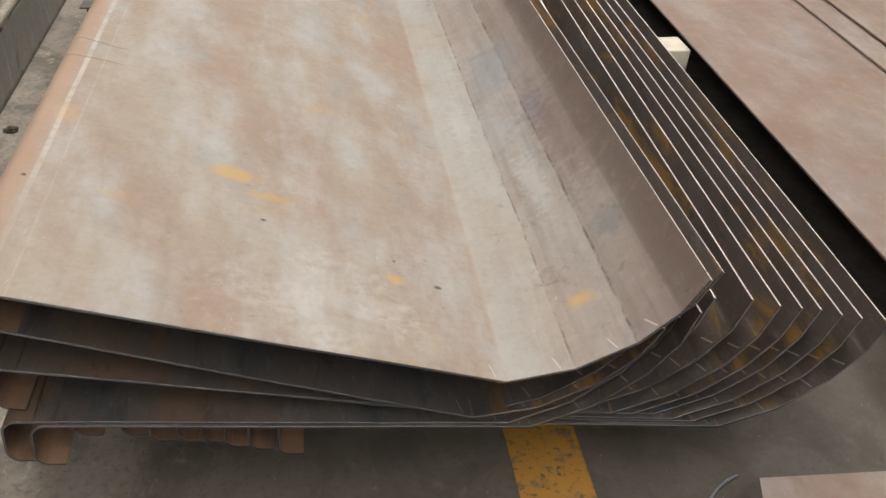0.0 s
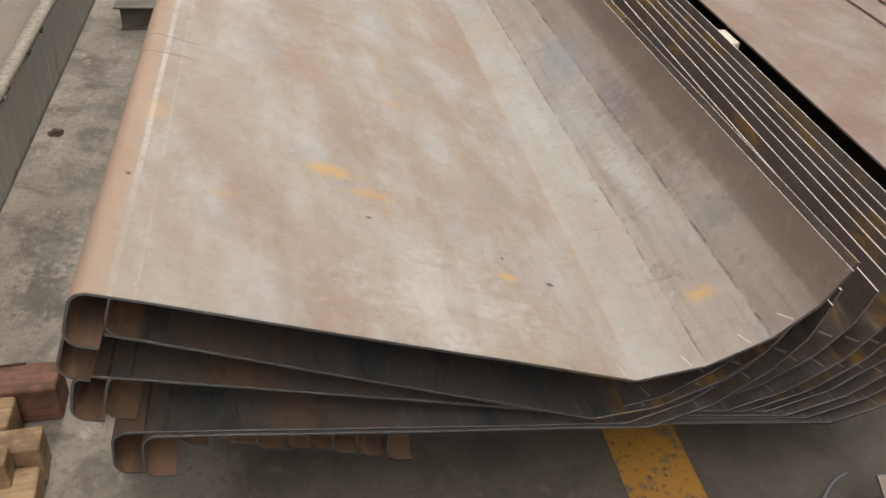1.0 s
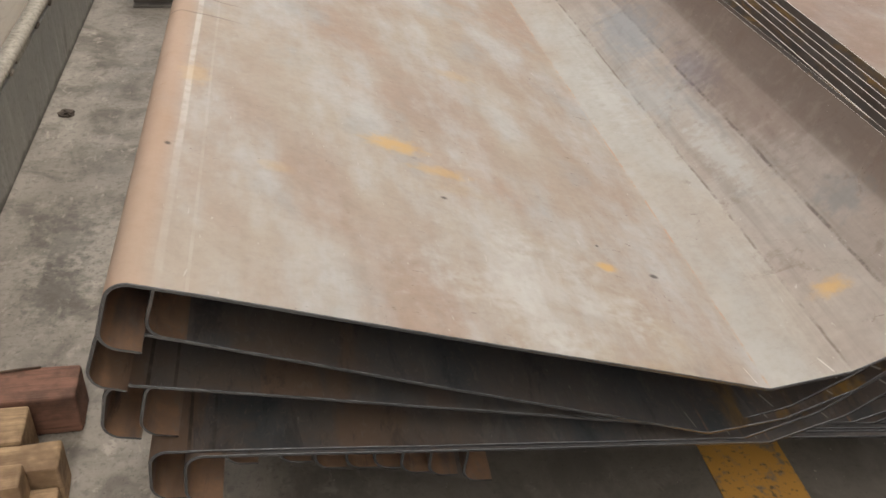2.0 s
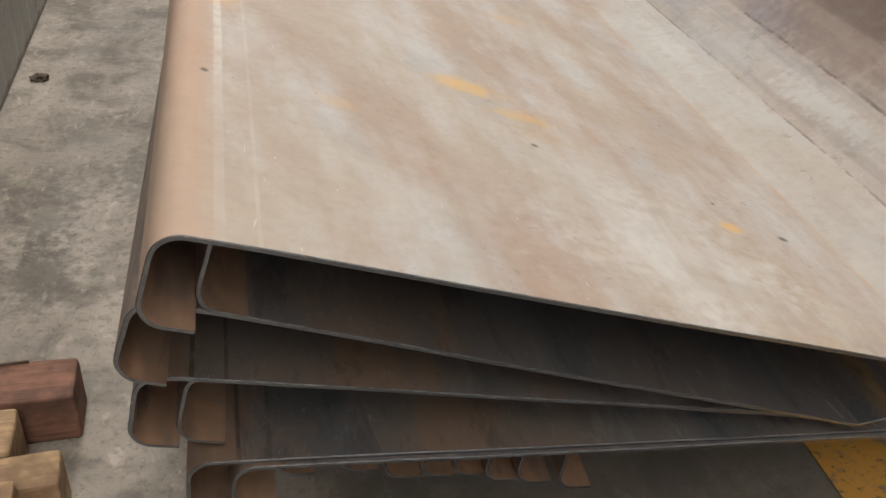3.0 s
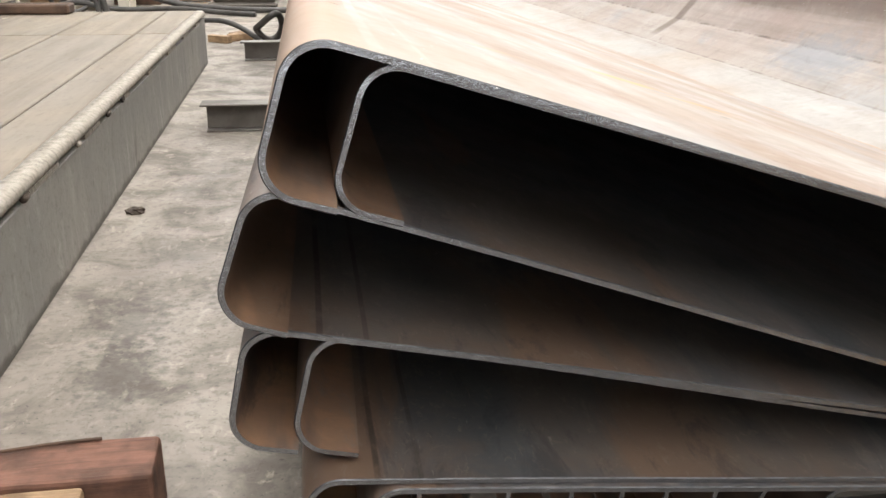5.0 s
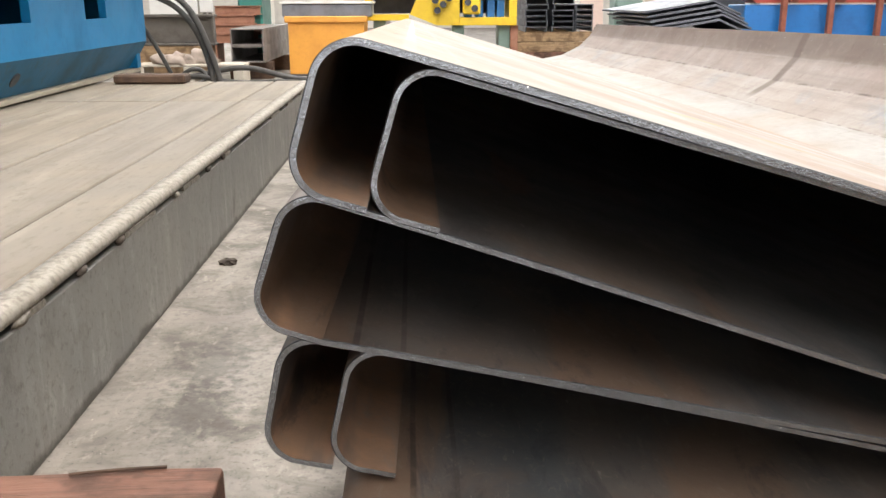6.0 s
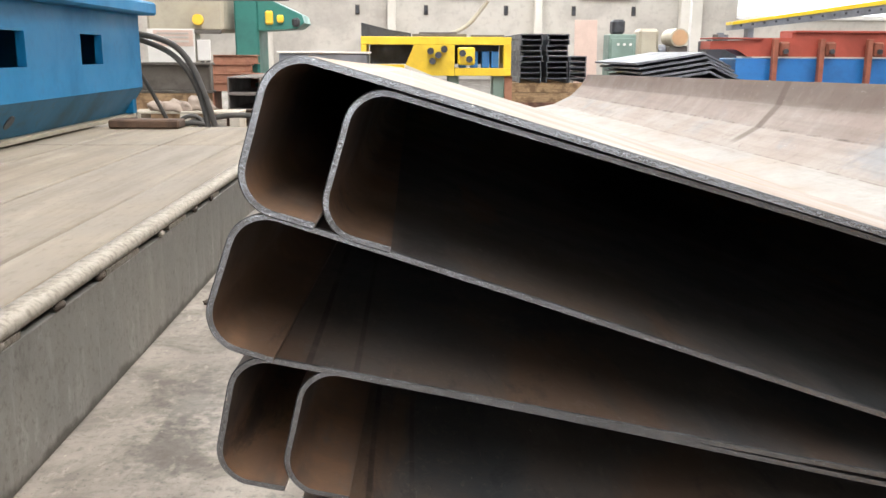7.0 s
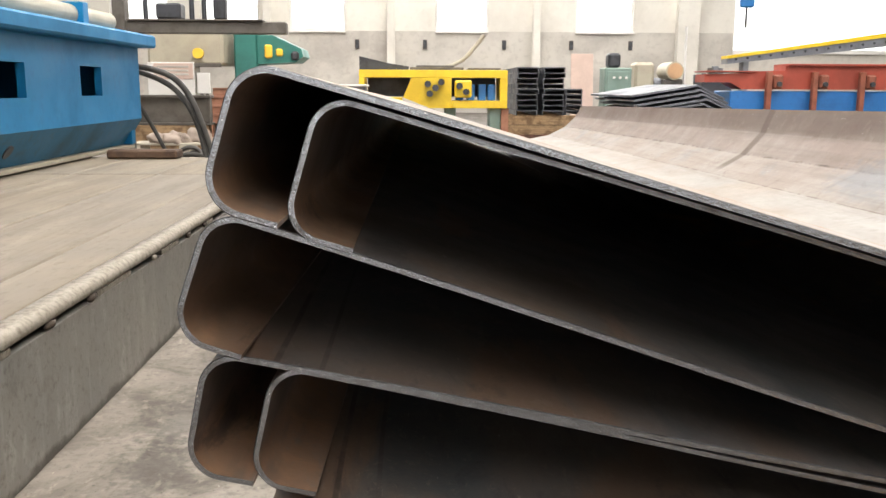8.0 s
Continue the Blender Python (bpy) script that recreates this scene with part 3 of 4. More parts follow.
for x, w in ((-7.0 - 1.9, 0.2), (-4.6 - 0.0 + 0.75, 0.2), (-0.72, 0.2), (3.0, 0.18), (6.9, 0.55)):
    column(x, w)
for x in (-4.7, -1.6, 0.15, 2.2, 3.95, 5.5):
    v = thing("wall_vent", "small dark opening in the lower wall", "vent", (x, 23.96, 1.74), "wall vents")
    boxes("frame", IRON, [(-0.055, 0.055, -0.03, 0, -0.12, 0.12)], v)
    boxes("flap", DARK_IRON, [(-0.04, 0.04, -0.045, -0.031, -0.1, 0.1)], v)

# ---- the stack of bent plates ----
THICK = 0.005
BENDS = [(0.0578, -0.108, 0), (0.0, -0.108, 0.030), (0.0, 0.0, 0.030), (0.974, 0.0, 0.02), (1.094, 0.060, 0.02), (1.186, 0.149, 0.02), (1.234, 0.233, 0.02), (1.251, 0.315, 0)]


def rounded(corners):
    """The line through the corners, with every inner corner rounded to its radius."""
    out = []
    for i, (u, v, r) in enumerate(corners):
        p = Vector((u, v))
        if r == 0:
            out.append(p)
            continue
        a = (Vector(corners[i - 1][:2]) - p).normalized()
        b = (Vector(corners[i + 1][:2]) - p).normalized()
        half = a.angle(b) / 2
        cut, mid = r / math.tan(half), (a + b).normalized()
        centre = p + mid * (r / math.sin(half))
        s, e = p + a * cut - centre, p + b * cut - centre
        turn = s.angle_signed(e)
        n = max(2, int(abs(math.degrees(turn)) / 9))
        for k in range(n + 1):
            w = -turn * k / n
            out.append(centre + Vector((s.x * math.cos(w) - s.y * math.sin(w), s.x * math.sin(w) + s.y * math.cos(w))))
    return out


def plate_mesh(name, length, material, seed, deeper=0.0, skew=0.0):
    line = rounded([(u, v - (deeper if v < -0.1 else 0.0), r) for u, v, r in BENDS])
    # long straight runs get extra points, so that the sheet can be slightly uneven
    dense = [line[0]]
    for p in line[1:]:
        gap = (p - dense[-1]).length
        k = max(1, int(gap / 0.08))
        q = dense[-1]
        dense += [q.lerp(p, (j + 1) / k) for j in range(k)]
    normals = []
    for i, p in enumerate(dense):
        d = (dense[min(i + 1, len(dense) - 1)] - dense[max(i - 1, 0)]).normalized()
        normals.append(Vector((-d.y, d.x)))
    ys = [0.0, 0.15] + [0.3 + (length - 0.3) * k / 26 for k in range(27)]
    bm = bmesh.new()
    outer, inner, burr = [], [], []
    for j, y in enumerate(ys):
        ro, ri = [], []
        for p, n in zip(dense, normals):
            w = 0.0018 * noise.noise((p.x * 3 + seed, y * 1.3, p.y * 3))
            a, b = p + n * w, p + n * (w - THICK)
            e = (0.0012 if j == 0 else 0.02) * noise.noise((p.x * 40, seed, p.y * 40)) if j in (0, len(ys) - 1) else 0.0
            ro.append(bm.verts.new((a.x + skew * y, y + e + (0.0011 if j == 0 else 0.0), a.y)))
            if j == 0:
                c = p + n * (w - 0.0009)
                burr.append(bm.verts.new((c.x, y + e, c.y)))
            ri.append(bm.verts.new((b.x + skew * y, y + e, b.y)))
        outer.append(ro), inner.append(ri)
    n = len(dense)
    for j in range(len(ys) - 1):
        for i in range(n - 1):
            for f in (bm.faces.new((outer[j][i], outer[j][i + 1], outer[j + 1][i + 1], outer[j + 1][i])), bm.faces.new((inner[j][i], inner[j + 1][i], inner[j + 1][i + 1], inner[j][i + 1]))):
                f.smooth = True
            f.material_index = 5
        for i, slot in ((0, 3), (n - 1, 2)):
            bm.faces.new((outer[j][i], outer[j + 1][i], inner[j + 1][i], inner[j][i])).material_index = slot
    for j in (0, len(ys) - 1):
        for i in range(n - 1):
            near = burr if j == 0 else outer[j]
            bm.faces.new((near[i], inner[j][i], inner[j][i + 1], near[i + 1])).material_index = 1
            if j == 0:
                bm.faces.new((outer[0][i], burr[i], burr[i + 1], outer[0][i + 1])).material_index = 4
    bmesh.ops.recalc_face_normals(bm, faces=bm.faces)
    for e in bm.edges:
        if len(e.link_faces) == 2 and e.link_faces[0].material_index != e.link_faces[1].material_index:
            e.smooth = False
    me = bpy.data.meshes.new(name)
    bm.to_mesh(me)
    bm.free()
    for mat in (material, EDGE, TIP, material, BURR, STEEL_SHADED):
        me.materials.append(mat)
    return me


LENGTH = 5.5
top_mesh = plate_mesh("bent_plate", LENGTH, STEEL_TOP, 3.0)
low_mesh = plate_mesh("bent_plate", LENGTH, STEEL_SHADED, 11.0)
low_mesh_2 = plate_mesh("bent_plate", LENGTH, STEEL_SHADED, 29.0)
skew_mesh = plate_mesh("bent_plate", LENGTH, STEEL_SHADED, 41.0, 0.0, 0.02)
skew_mesh_2 = plate_mesh("bent_plate", LENGTH, STEEL_SHADED, 53.0, 0.0, 0.02)
nested_mesh = plate_mesh("bent_plate", LENGTH, STEEL_SHADED, 17.0, 0.0055)


def bent_plate(me, x, z, y, slope, label, turn=0.0, fall=1.1):
    ob = new("bent_steel_plate", me)
    ob.matrix_world = pose(x, y, z, -fall, -slope, turn)
    return tagged(ob, label, "steel plate", "stacked bent plates")


LBL = "long bent steel plate with rolled edge, stacked with others"
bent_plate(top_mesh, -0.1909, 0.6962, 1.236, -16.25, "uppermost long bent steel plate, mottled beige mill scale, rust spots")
bent_plate(nested_mesh, -0.1405, 0.6735, 1.286, -16.25, "second bent steel plate nested under the uppermost one")
bent_plate(skew_mesh, -0.2252, 0.5859, 1.285, -18.39, "single bent steel plate with rusty rolled edge in the stack")
bent_plate(skew_mesh_2, -0.237, 0.4688, 1.301, -11.5, "bent steel plate of the middle pair in the stack")
bent_plate(skew_mesh, -0.1858, 0.4525, 1.3166, -12.4, "bent steel plate nested in the middle pair of the stack")
NEST = (-0.1962, -0.1455, -0.092, -0.005, 0.054, 0.106, 0.154, 0.200, 0.248, 0.308)
for k, x in enumerate(NEST):
    z = 0.3305 - (x + 0.1962) * 0.0855 - k * 0.0058
    y = (1.294, 1.289, 1.37, 1.375, 1.365, 1.368, 1.372, 1.364, 1.362, 1.352)[k]
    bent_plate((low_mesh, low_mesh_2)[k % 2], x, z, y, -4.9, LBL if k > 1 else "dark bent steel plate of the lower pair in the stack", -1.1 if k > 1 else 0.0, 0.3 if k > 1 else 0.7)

# ---- dunnage under the stack, and what lies on the floor ----


def dunnage(y, x0, x1, h):
    d = thing("dunnage_channel", "dull iron channel lying across the floor under the plates", "steel channel", (x0, y, 0), "dunnage channels")
    n = x1 - x0
    boxes("web", IRON, [(0.02, n, -0.006, 0.006, 0.008, h - 0.008)], d, "", 0.002)
    for row in [(0, n, -0.045, 0.045, h - 0.008, h)]:
        boxes("flange", IRON, [row], d, "", 0.002)
    for row in [(0.02, n, -0.045, 0.045, 0, 0.008)]:
        boxes("flange", IRON, [row], d, "", 0.002)


for y, x0 in ((1.62, -0.02), (4.03, -0.593), (5.76, -0.564)):
    dunnage(y, x0, 1.55, 0.103 if y > 2 else 0.11)


def timber(at, size, turn, material, label, group="timber offcuts", bev=0.006):
    bm = bmesh.new()
    sx, sy, sz = size
    box(bm, -sx, 0, -sy / 2, sy / 2, 0, sz, bev, 2)
    bmesh.ops.subdivide_edges(bm, edges=[e for e in bm.edges if e.calc_length() > 0.3], cuts=6)
    for v in bm.verts:
        w = noise.noise((v.co.x * 7 + at[0] * 9, v.co.y * 11, v.co.z * 13 + at[1] * 5))
        v.co.y += 0.004 * w
        v.co.z += 0.003 * w if v.co.z > 0.02 else 0
    ob = part("timber_block", bm, material)
    ob.matrix_world = pose(*at, 0, 0, turn)
    return tagged(ob, label, "timber", group)


timber((-0.399, 1.706, 0), (0.62, 0.092, 0.1), 1.5, WOOD_RED, "reddish old timber sleeper lying on the concrete floor")
timber((-0.475, 1.6, 0), (0.5, 0.094, 0.1), 2.0, WOOD_PALE, "pale sawn timber beside the reddish sleeper on the floor")
timber((-0.399, 1.518, 0), (0.52, 0.072, 0.1), 4.0, WOOD_PALE, "pale sawn timber with a split end on the floor")
timber((-0.445, 1.449, 0), (0.46, 0.06, 0.13), 5.0, WOOD_PALE, "taller pale timber offcut among the floor timbers")
timber((-0.395, 1.412, 0), (0.10, 0.13, 0.065), 4.0, WOOD_PALE, "low timber end piece in front of the others")
timber((0.872, 1.59, 0), (0.022, 0.08, 0.14), 0, WOOD_DARK, "dark wooden support block under the lowest plate", "support blocks")

bm = bmesh.new()
bmesh.ops.create_icosphere(bm, subdivisions=3, radius=1.0)
for v in bm.verts:
    k = 1 + 0.5 * noise.noise(v.co * 1.6) + 0.25 * noise.noise(v.co * 4)
    v.co = Vector((v.co.x * 0.026 * k, v.co.y * 0.02 * k, max(-0.004, v.co.z * 0.013 * k) + 0.004))
scrap = part("scrap_lump", bm, STONE)
scrap.location = (-0.664, 3.044, 0.0)
tagged(scrap, "small dark lump of rusty scrap on the concrete", "scrap")

tagged(tube("loose_wire", [(1.225, 1.19, 0.004), (1.255, 1.25, 0.012), (1.295, 1.285, 0.018), (1.355, 1.31, 0.004)], 0.0035, GREY_STEEL), "pale bent wire lying on the concrete floor", "wire")

tagged(tube("twig", [(-0.60, 1.728, 0.1045), (-0.56, 1.735, 0.105), (-0.52, 1.742, 0.1045), (-0.475, 1.744, 0.1045)], 0.0024, WOOD_DARK), "thin dark twig lying on the reddish sleeper", "twig")

bm = bmesh.new()
prism(bm, [(1.345, 1.226), (1.95, 1.214), (1.95, 0.75), (1.24, 0.80), (1.325, 1.16)], 0.09, 0.098, "z")
tagged(part("floor_plate", bm, STEEL_FLAT), "rust-brown flat steel plate lying near the floor", "steel plate")
for x, y in ((1.4, 1.0), (1.8, 1.0)):
    timber((x, y, 0), (0.1, 0.3, 0.09), 0, WOOD_DARK, "dark wooden support block under a flat plate", "support blocks")


# ---- flat plates beside the stack ----
def flat_plate(x0, x1, y0, y1, z, label, fall=0.0):
    bm = bmesh.new()
    box(bm, 0, x1 - x0, 0, y1 - y0, -0.008, 0, 0.001)
    bmesh.ops.subdivide_edges(bm, edges=[e for e in bm.edges if e.calc_length() > 1], cuts=8, use_grid_fill=True)
    for v in bm.verts:
        v.co.z += 0.003 * noise.noise((v.co.x * 1.2 + x0, v.co.y * 0.8, 3))
    ob = part("flat_steel_plate", bm, STEEL_FLAT)
    ob.location = (x0, y0, z)
    return tagged(ob, label, "steel plate", "flat plates")


flat_plate(1.935, 3.9, 1.05, 7.2, 0.244, "large flat brownish steel plate laid on timbers")
flat_plate(1.95, 3.88, 1.08, 7.15, 0.233, "flat steel plate under the large brownish one")
flat_plate(2.635, 2.76, 1.5, 6.6, 0.256, "narrow flat steel strip lying on the large plate")
flat_plate(2.79, 3.6, 1.4, 6.8, 0.258, "flat steel plate lying on the large plate")
for y in (1.5, 3.35, 5.4):
    timber((3.6, y, 0), (1.15, 0.12, 0.222), 0, WOOD_PALE, "pale timber bearer under the flat steel plates", "plate bearers")

timber((1.93, 3.33, 0), (0.42, 0.15, 0.226), 0, WHITE_WOOD, "pale wooden block standing between the plate stacks", "support blocks")

# ---- the low steel bed with the blue machine ----
bed = thing("machine_bed", "low grey steel machine bed with dusty top and bare edge", "machine bed", (-0.735, 0, 0))
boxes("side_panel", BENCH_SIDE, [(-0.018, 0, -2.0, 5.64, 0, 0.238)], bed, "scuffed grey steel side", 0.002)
for row in [(-2.6, -0.022, 5.6, 5.63, 0, 0.243), (-2.6, -0.022, -2.0, -1.97, 0, 0.243)]:
    boxes("end_panel", BENCH_SIDE, [row], bed)
boxes("shim_strip", DARK_IRON, [(-0.05, -0.02, -2.0, 5.62, 0.2385, 0.2505)], bed)
for k in range(16):
    y = -1.8 + 0.47 * k
    boxes("shim", BENCH_RAIL, [(-0.03, 0.001, y, y + 0.07 + 0.05 * ((k * 7) % 4), 0.2385, 0.2508)], bed, "", 0.001)
bm = bmesh.new()
ys = [-2.0 + 7.64 * k / 90 for k in range(91)]
ring = [(-0.04, 0.251), (-0.003, 0.251), (0.003, 0.2545), (0.005, 0.262), (0.002, 0.272), (-0.008, 0.279), (-0.04, 0.279)]
prev = None
for y in ys:
    row = []
    for i, (a, b) in enumerate(ring):
        w = 0.0009 * noise.noise((y * 3, i * 0.15, 2)) if 0 < i < 6 else 0
        row.append(bm.verts.new((a + w, y, b + w * 0.5)))
    if prev:
        for i in range(len(ring)):
            j = (i + 1) % len(ring)
            bm.faces.new((prev[i], prev[j], row[j], row[i]))
    else:
        bm.faces.new(row)
    prev = row
bm.faces.new(prev)
bmesh.ops.recalc_face_normals(bm, faces=bm.faces)
part("edge_rail", bm, BENCH_RAIL, bed, "worn bare steel edge", True)
rng = random.Random(21)
for k in range(9):
    bm = bmesh.new()
    bmesh.ops.create_icosphere(bm, subdivisions=2, radius=1.0)
    y, w = 0.95 + 0.31 * k + rng.uniform(-0.1, 0.1), rng.uniform(0.018, 0.04)
    for v in bm.verts:
        q = 1 + 0.5 * noise.noise(v.co * 1.7 + Vector((k * 2.7, 0, 0)))
        v.co = Vector((v.co.x * 0.007 * q, y + v.co.y * w * q, 0.246 + v.co.z * 0.009 * q))
    part("dirt_lump", bm, STONE if k % 3 else BENCH_RAIL, bed, "", True)
for x0, x1 in ((-0.182, -0.043), (-0.51, -0.194), (-0.90, -0.522), (-1.4, -0.912), (-2.6, -1.412)):
    for y0, y1 in ((-2.0, 1.2), (1.208, 4.66), (4.668, 5.64)):
        boxes("top_board", BENCH_TOP, [(x0, x1, y0, y1, 0.249, 0.2785 - 0.003 * (x0 < -0.5))], bed, "", 0.004)
boxes("under_sheet", DARK_IRON, [(-2.58, -0.1, -1.95, 5.58, 0.236, 0.242)], bed)

machine = thing("blue_machine", "long sky-blue machine frame with square openings on the steel bed", "machine", (-1.8, 0, 0.28))


def holed_slab(bm, ys, zs, open_cells, x0, x1):
    """An upright slab along y, cut by a grid, with openings through some of its cells."""
    v = {(i, j, k): bm.verts.new((x, y, z)) for i, y in enumerate(ys) for j, z in enumerate(zs) for k, x in enumerate((x0, x1))}
    solid = lambda i, j: 0 <= i < len(ys) - 1 and 0 <= j < len(zs) - 1 and (i, j) not in open_cells
    for i in range(len(ys) - 1):
        for j in range(len(zs) - 1):
            if not solid(i, j):
                continue
            c = [(i, j), (i + 1, j), (i + 1, j + 1), (i, j + 1)]
            for k in (0, 1):
                bm.faces.new([v[a, b, k] for a, b in c])
            for n, (p, q) in enumerate(((0, -1), (1, 0), (0, 1), (-1, 0))):
                if not solid(i + p, j + q):
                    (a, b), (e, f) = c[n], c[(n + 1) % 4]
                    bm.faces.new((v[a, b, 0], v[e, f, 0], v[e, f, 1], v[a, b, 1]))
    bmesh.ops.recalc_face_normals(bm, faces=bm.faces)


bm = bmesh.new()
holed_slab(bm, [0.5, 1.9, 2.2, 3.1, 3.4, 4.28, 4.64, 5.29, 5.6, 6.27], [0.19, 0.337, 0.492, 0.62], {(1, 1), (3, 1), (5, 1), (7, 1)}, -0.04, 0.0)
part("side_plate", bm, BLUE, machine, "sky-blue plate with square openings")
bm = bmesh.new()
prism(bm, [(0.003, 0.19), (-0.04, 0.19), (-0.16, 0.03), (-0.1, 0.03)], 0.5, 6.27)
part("lower_skirt", bm, SKIRT, machine, "darker grimy blue sloping skirt")
boxes("end_plate", BLUE, [(-0.9, -0.044, 6.2, 6.268, 0.03, 0.62)], machine)
boxes("back_plate", BLUE, [(-0.9, -0.86, 0.5, 6.19, 0.03, 0.62)], machine)
boxes("inner_floor", DARK_IRON, [(-0.855, -0.18, 0.52, 6.18, 0.035, 0.05)], machine)
boxes("top_ledge", BLUE, [(-0.95, 0.09, 0.45, 6.36, 0.622, 0.70)], machine, "bright blue overhanging ledge", 0.012)
boxes("base_strip", CREAM, [(-0.6, -0.06, 0.5, 6.3, 0.004, 0.027)], machine, "pale base plate")
for y in (0.7, 2.4, 4.2, 5.2):
    boxes("support_pad", DARK_IRON, [(-0.7, -0.1, y, y + 0.25, -0.0005, 0.0035)], machine)
bm = bmesh.new()
rod(bm, (-0.12, 0.6, 0.765), (-0.12, 6.1, 0.765), 0.055, 16)
part("guide_bar", bm, CREAM, machine, "pale round guide bar", True)
for y in (1.5, 3.6, 5.5):
    boxes("bar_bracket", BLUE, [(-0.2, -0.04, y, y + 0.08, 0.7005, 0.83)], machine)
# dark disc laid on the skirt for the shade inside its lifting hole
bm = bmesh.new()
rod(bm, (-0.047, 4.52, 0.101), (-0.07, 4.52, 0.118), 0.035, 14)
part("lift_hole", bm, DARK_IRON, machine)


# hoses that hang from the machine's end
def hose(points, r=0.018):
    ob = tube("hose", points, r, RUBBER)
    tagged(ob, "thick dark rubber hose arching down to the floor", "hose", "hoses")


hose([(-1.9, 6.3, 0.80), (-1.7, 6.45, 0.78), (-1.58, 6.5, 0.68), (-1.5, 6.5, 0.5), (-1.42, 6.5, 0.25), (-1.38, 6.5, 0.02)], 0.02)
hose([(-1.9, 6.35, 0.78), (-1.72, 6.5, 0.72), (-1.6, 6.5, 0.62), (-1.52, 6.55, 0.45), (-1.46, 6.5, 0.25), (-1.44, 6.5, 0.02)], 0.018)
hose([(-1.88, 6.4, 0.6), (-1.82, 6.5, 0.45), (-1.74, 6.5, 0.3), (-1.66, 6.6, 0.02)], 0.014)
hose([(-2.5, 8.3, 0.02), (-2.1, 8.4, 0.06), (-1.8, 8.3, 0.15), (-1.55, 8.4, 0.16), (-1.3, 8.3, 0.08), (-1.0, 8.4, 0.03), (-0.6, 8.2, 0.03), (-0.3, 8.3, 0.024)], 0.024)
hose([(-2.3, 8.2, 0.02), (-2.05, 8.3, 0.12), (-1.85, 8.2, 0.06), (-1.6, 8.3, 0.02), (-1.2, 8.25, 0.06), (-0.9, 8.1, 0.02), (-0.6, 8.0, 0.02)], 0.02)
hose([(-2.2, 8.35, 0.02), (-2.1, 8.25, 0.14), (-1.98, 8.3, 0.17), (-1.9, 8.3, 0.08), (-1.96, 8.2, 0.02), (-2.1, 8.15, 0.02)], 0.018)
hose([(-0.5, 6.2, 0.12), (-0.42, 6.0, 0.2), (-0.36, 6.1, 0.25), (-0.33, 6.2, 0.12), (-0.4, 6.25, 0.03), (-0.47, 6.2, 0.06), (-0.5, 6.2, 0.12)], 0.02)
hose([(-1.3, 6.9, 0.016), (-1.0, 6.6, 0.1), (-0.8, 6.5, 0.16), (-0.6, 6.3, 0.14), (-0.45, 6.15, 0.03)], 0.016)
dark_plank = boxes("dark_plank", WOOD_DARK, [(-1.76, -1.38, 5.48, 5.62, 0.279, 0.325)], None, "", 0.008)
tagged(dark_plank, "dark oily plank lying across the end of the machine bed", "plank")
for k, (x, y, t) in enumerate(((-0.55, 6.6, 20), (-0.68, 6.45, -35), (-0.6, 6.75, 60))):
    timber((x, y, 0), (0.16, 0.05, 0.045), t, WOOD_PALE, "small pale wood scrap on the floor", "wood scraps")

# ---- the far side of the hall ----
ym = thing("yellow_machine", "yellow machine frame with openings and dark mechanism, by the far wall", "machine", (-0.67, 10, 0))
boxes("upper_frame", YELLOW, [(0, 1.56, 0, 0.5, 0.765, 0.845), (0, 0.06, 0, 0.5, 0.53, 0.7645), (1.48, 1.56, 0, 0.5, 0.53, 0.7645)], ym)
bm = bmesh.new()
prism(bm, [(0.55, 0.7645), (0.97, 0.7645), (0.97, 0.45), (0.74, 0.45), (0.46, 0.56)], 0.0, 0.4)
part("front_plate", bm, YELLOW, ym)
for row in [(0.972, 1.56, 0.0, 0.4, 0.45, 0.5295), (0, 0.45, 0.02, 0.4, 0.5, 0.56)]:
    boxes("lower_rail", YELLOW, [row], ym)
boxes("carriage", YELLOW, [(1.0, 1.18, -0.06, -0.002, 0.56, 0.74)], ym, "", 0.015)
for x, z in ((0.72, 0.70), (0.80, 0.66), (0.74, 0.60), (0.86, 0.72), (1.05, 0.68), (1.12, 0.62)):
    bm = bmesh.new()
    rod(bm, (x, -0.1, z), (x, 0.0, z), 0.035, 10)
    part("roller", bm, DARK_IRON, ym, "dark greasy roller")
for x in (1.02, 1.14, 1.26, 1.36):
    boxes("blue_guide", BLUE_DEEP, [(x, x + 0.08, 0.1, 0.3, 0.53, 0.70)], ym, "blue painted guide block", 0.006)
boxes("dark_back", DARK_IRON, [(0.07, 1.47, 0.44, 0.48, 0.565, 0.764)], ym)
for x in (0.08, 0.9, 1.38):
    boxes("leg", GREEN, [(x, x + 0.12, 0.08, 0.4, 0, 0.449 if x > 0.5 else 0.4995)], ym, "", 0.006)
boxes("side_post", RUSTY, [(1.5, 1.58, 0.05, 0.35, 0, 0.449)], ym)
ramp = thing("dark_cover_sheets", "dark oily cover sheets heaped on the yellow machine", "cover", (-0.67, 10.1, 0.846))
bm = bmesh.new()
prism(bm, [(0.0, 0), (0.0, 0.14), (0.3, 0.07), (0.52, 0.035), (0.52, 0)], 0, 0.4)
part("sloping_sheet", bm, DARK_IRON, ramp)
for row in [(0.53, 1.1, 0, 0.4, 0, 0.03), (0.6, 1.0, 0.05, 0.35, 0.031, 0.05), (1.15, 1.5, 0.05, 0.3, 0, 0.025)]:
    boxes("flat_sheet", IRON, [row], ramp)
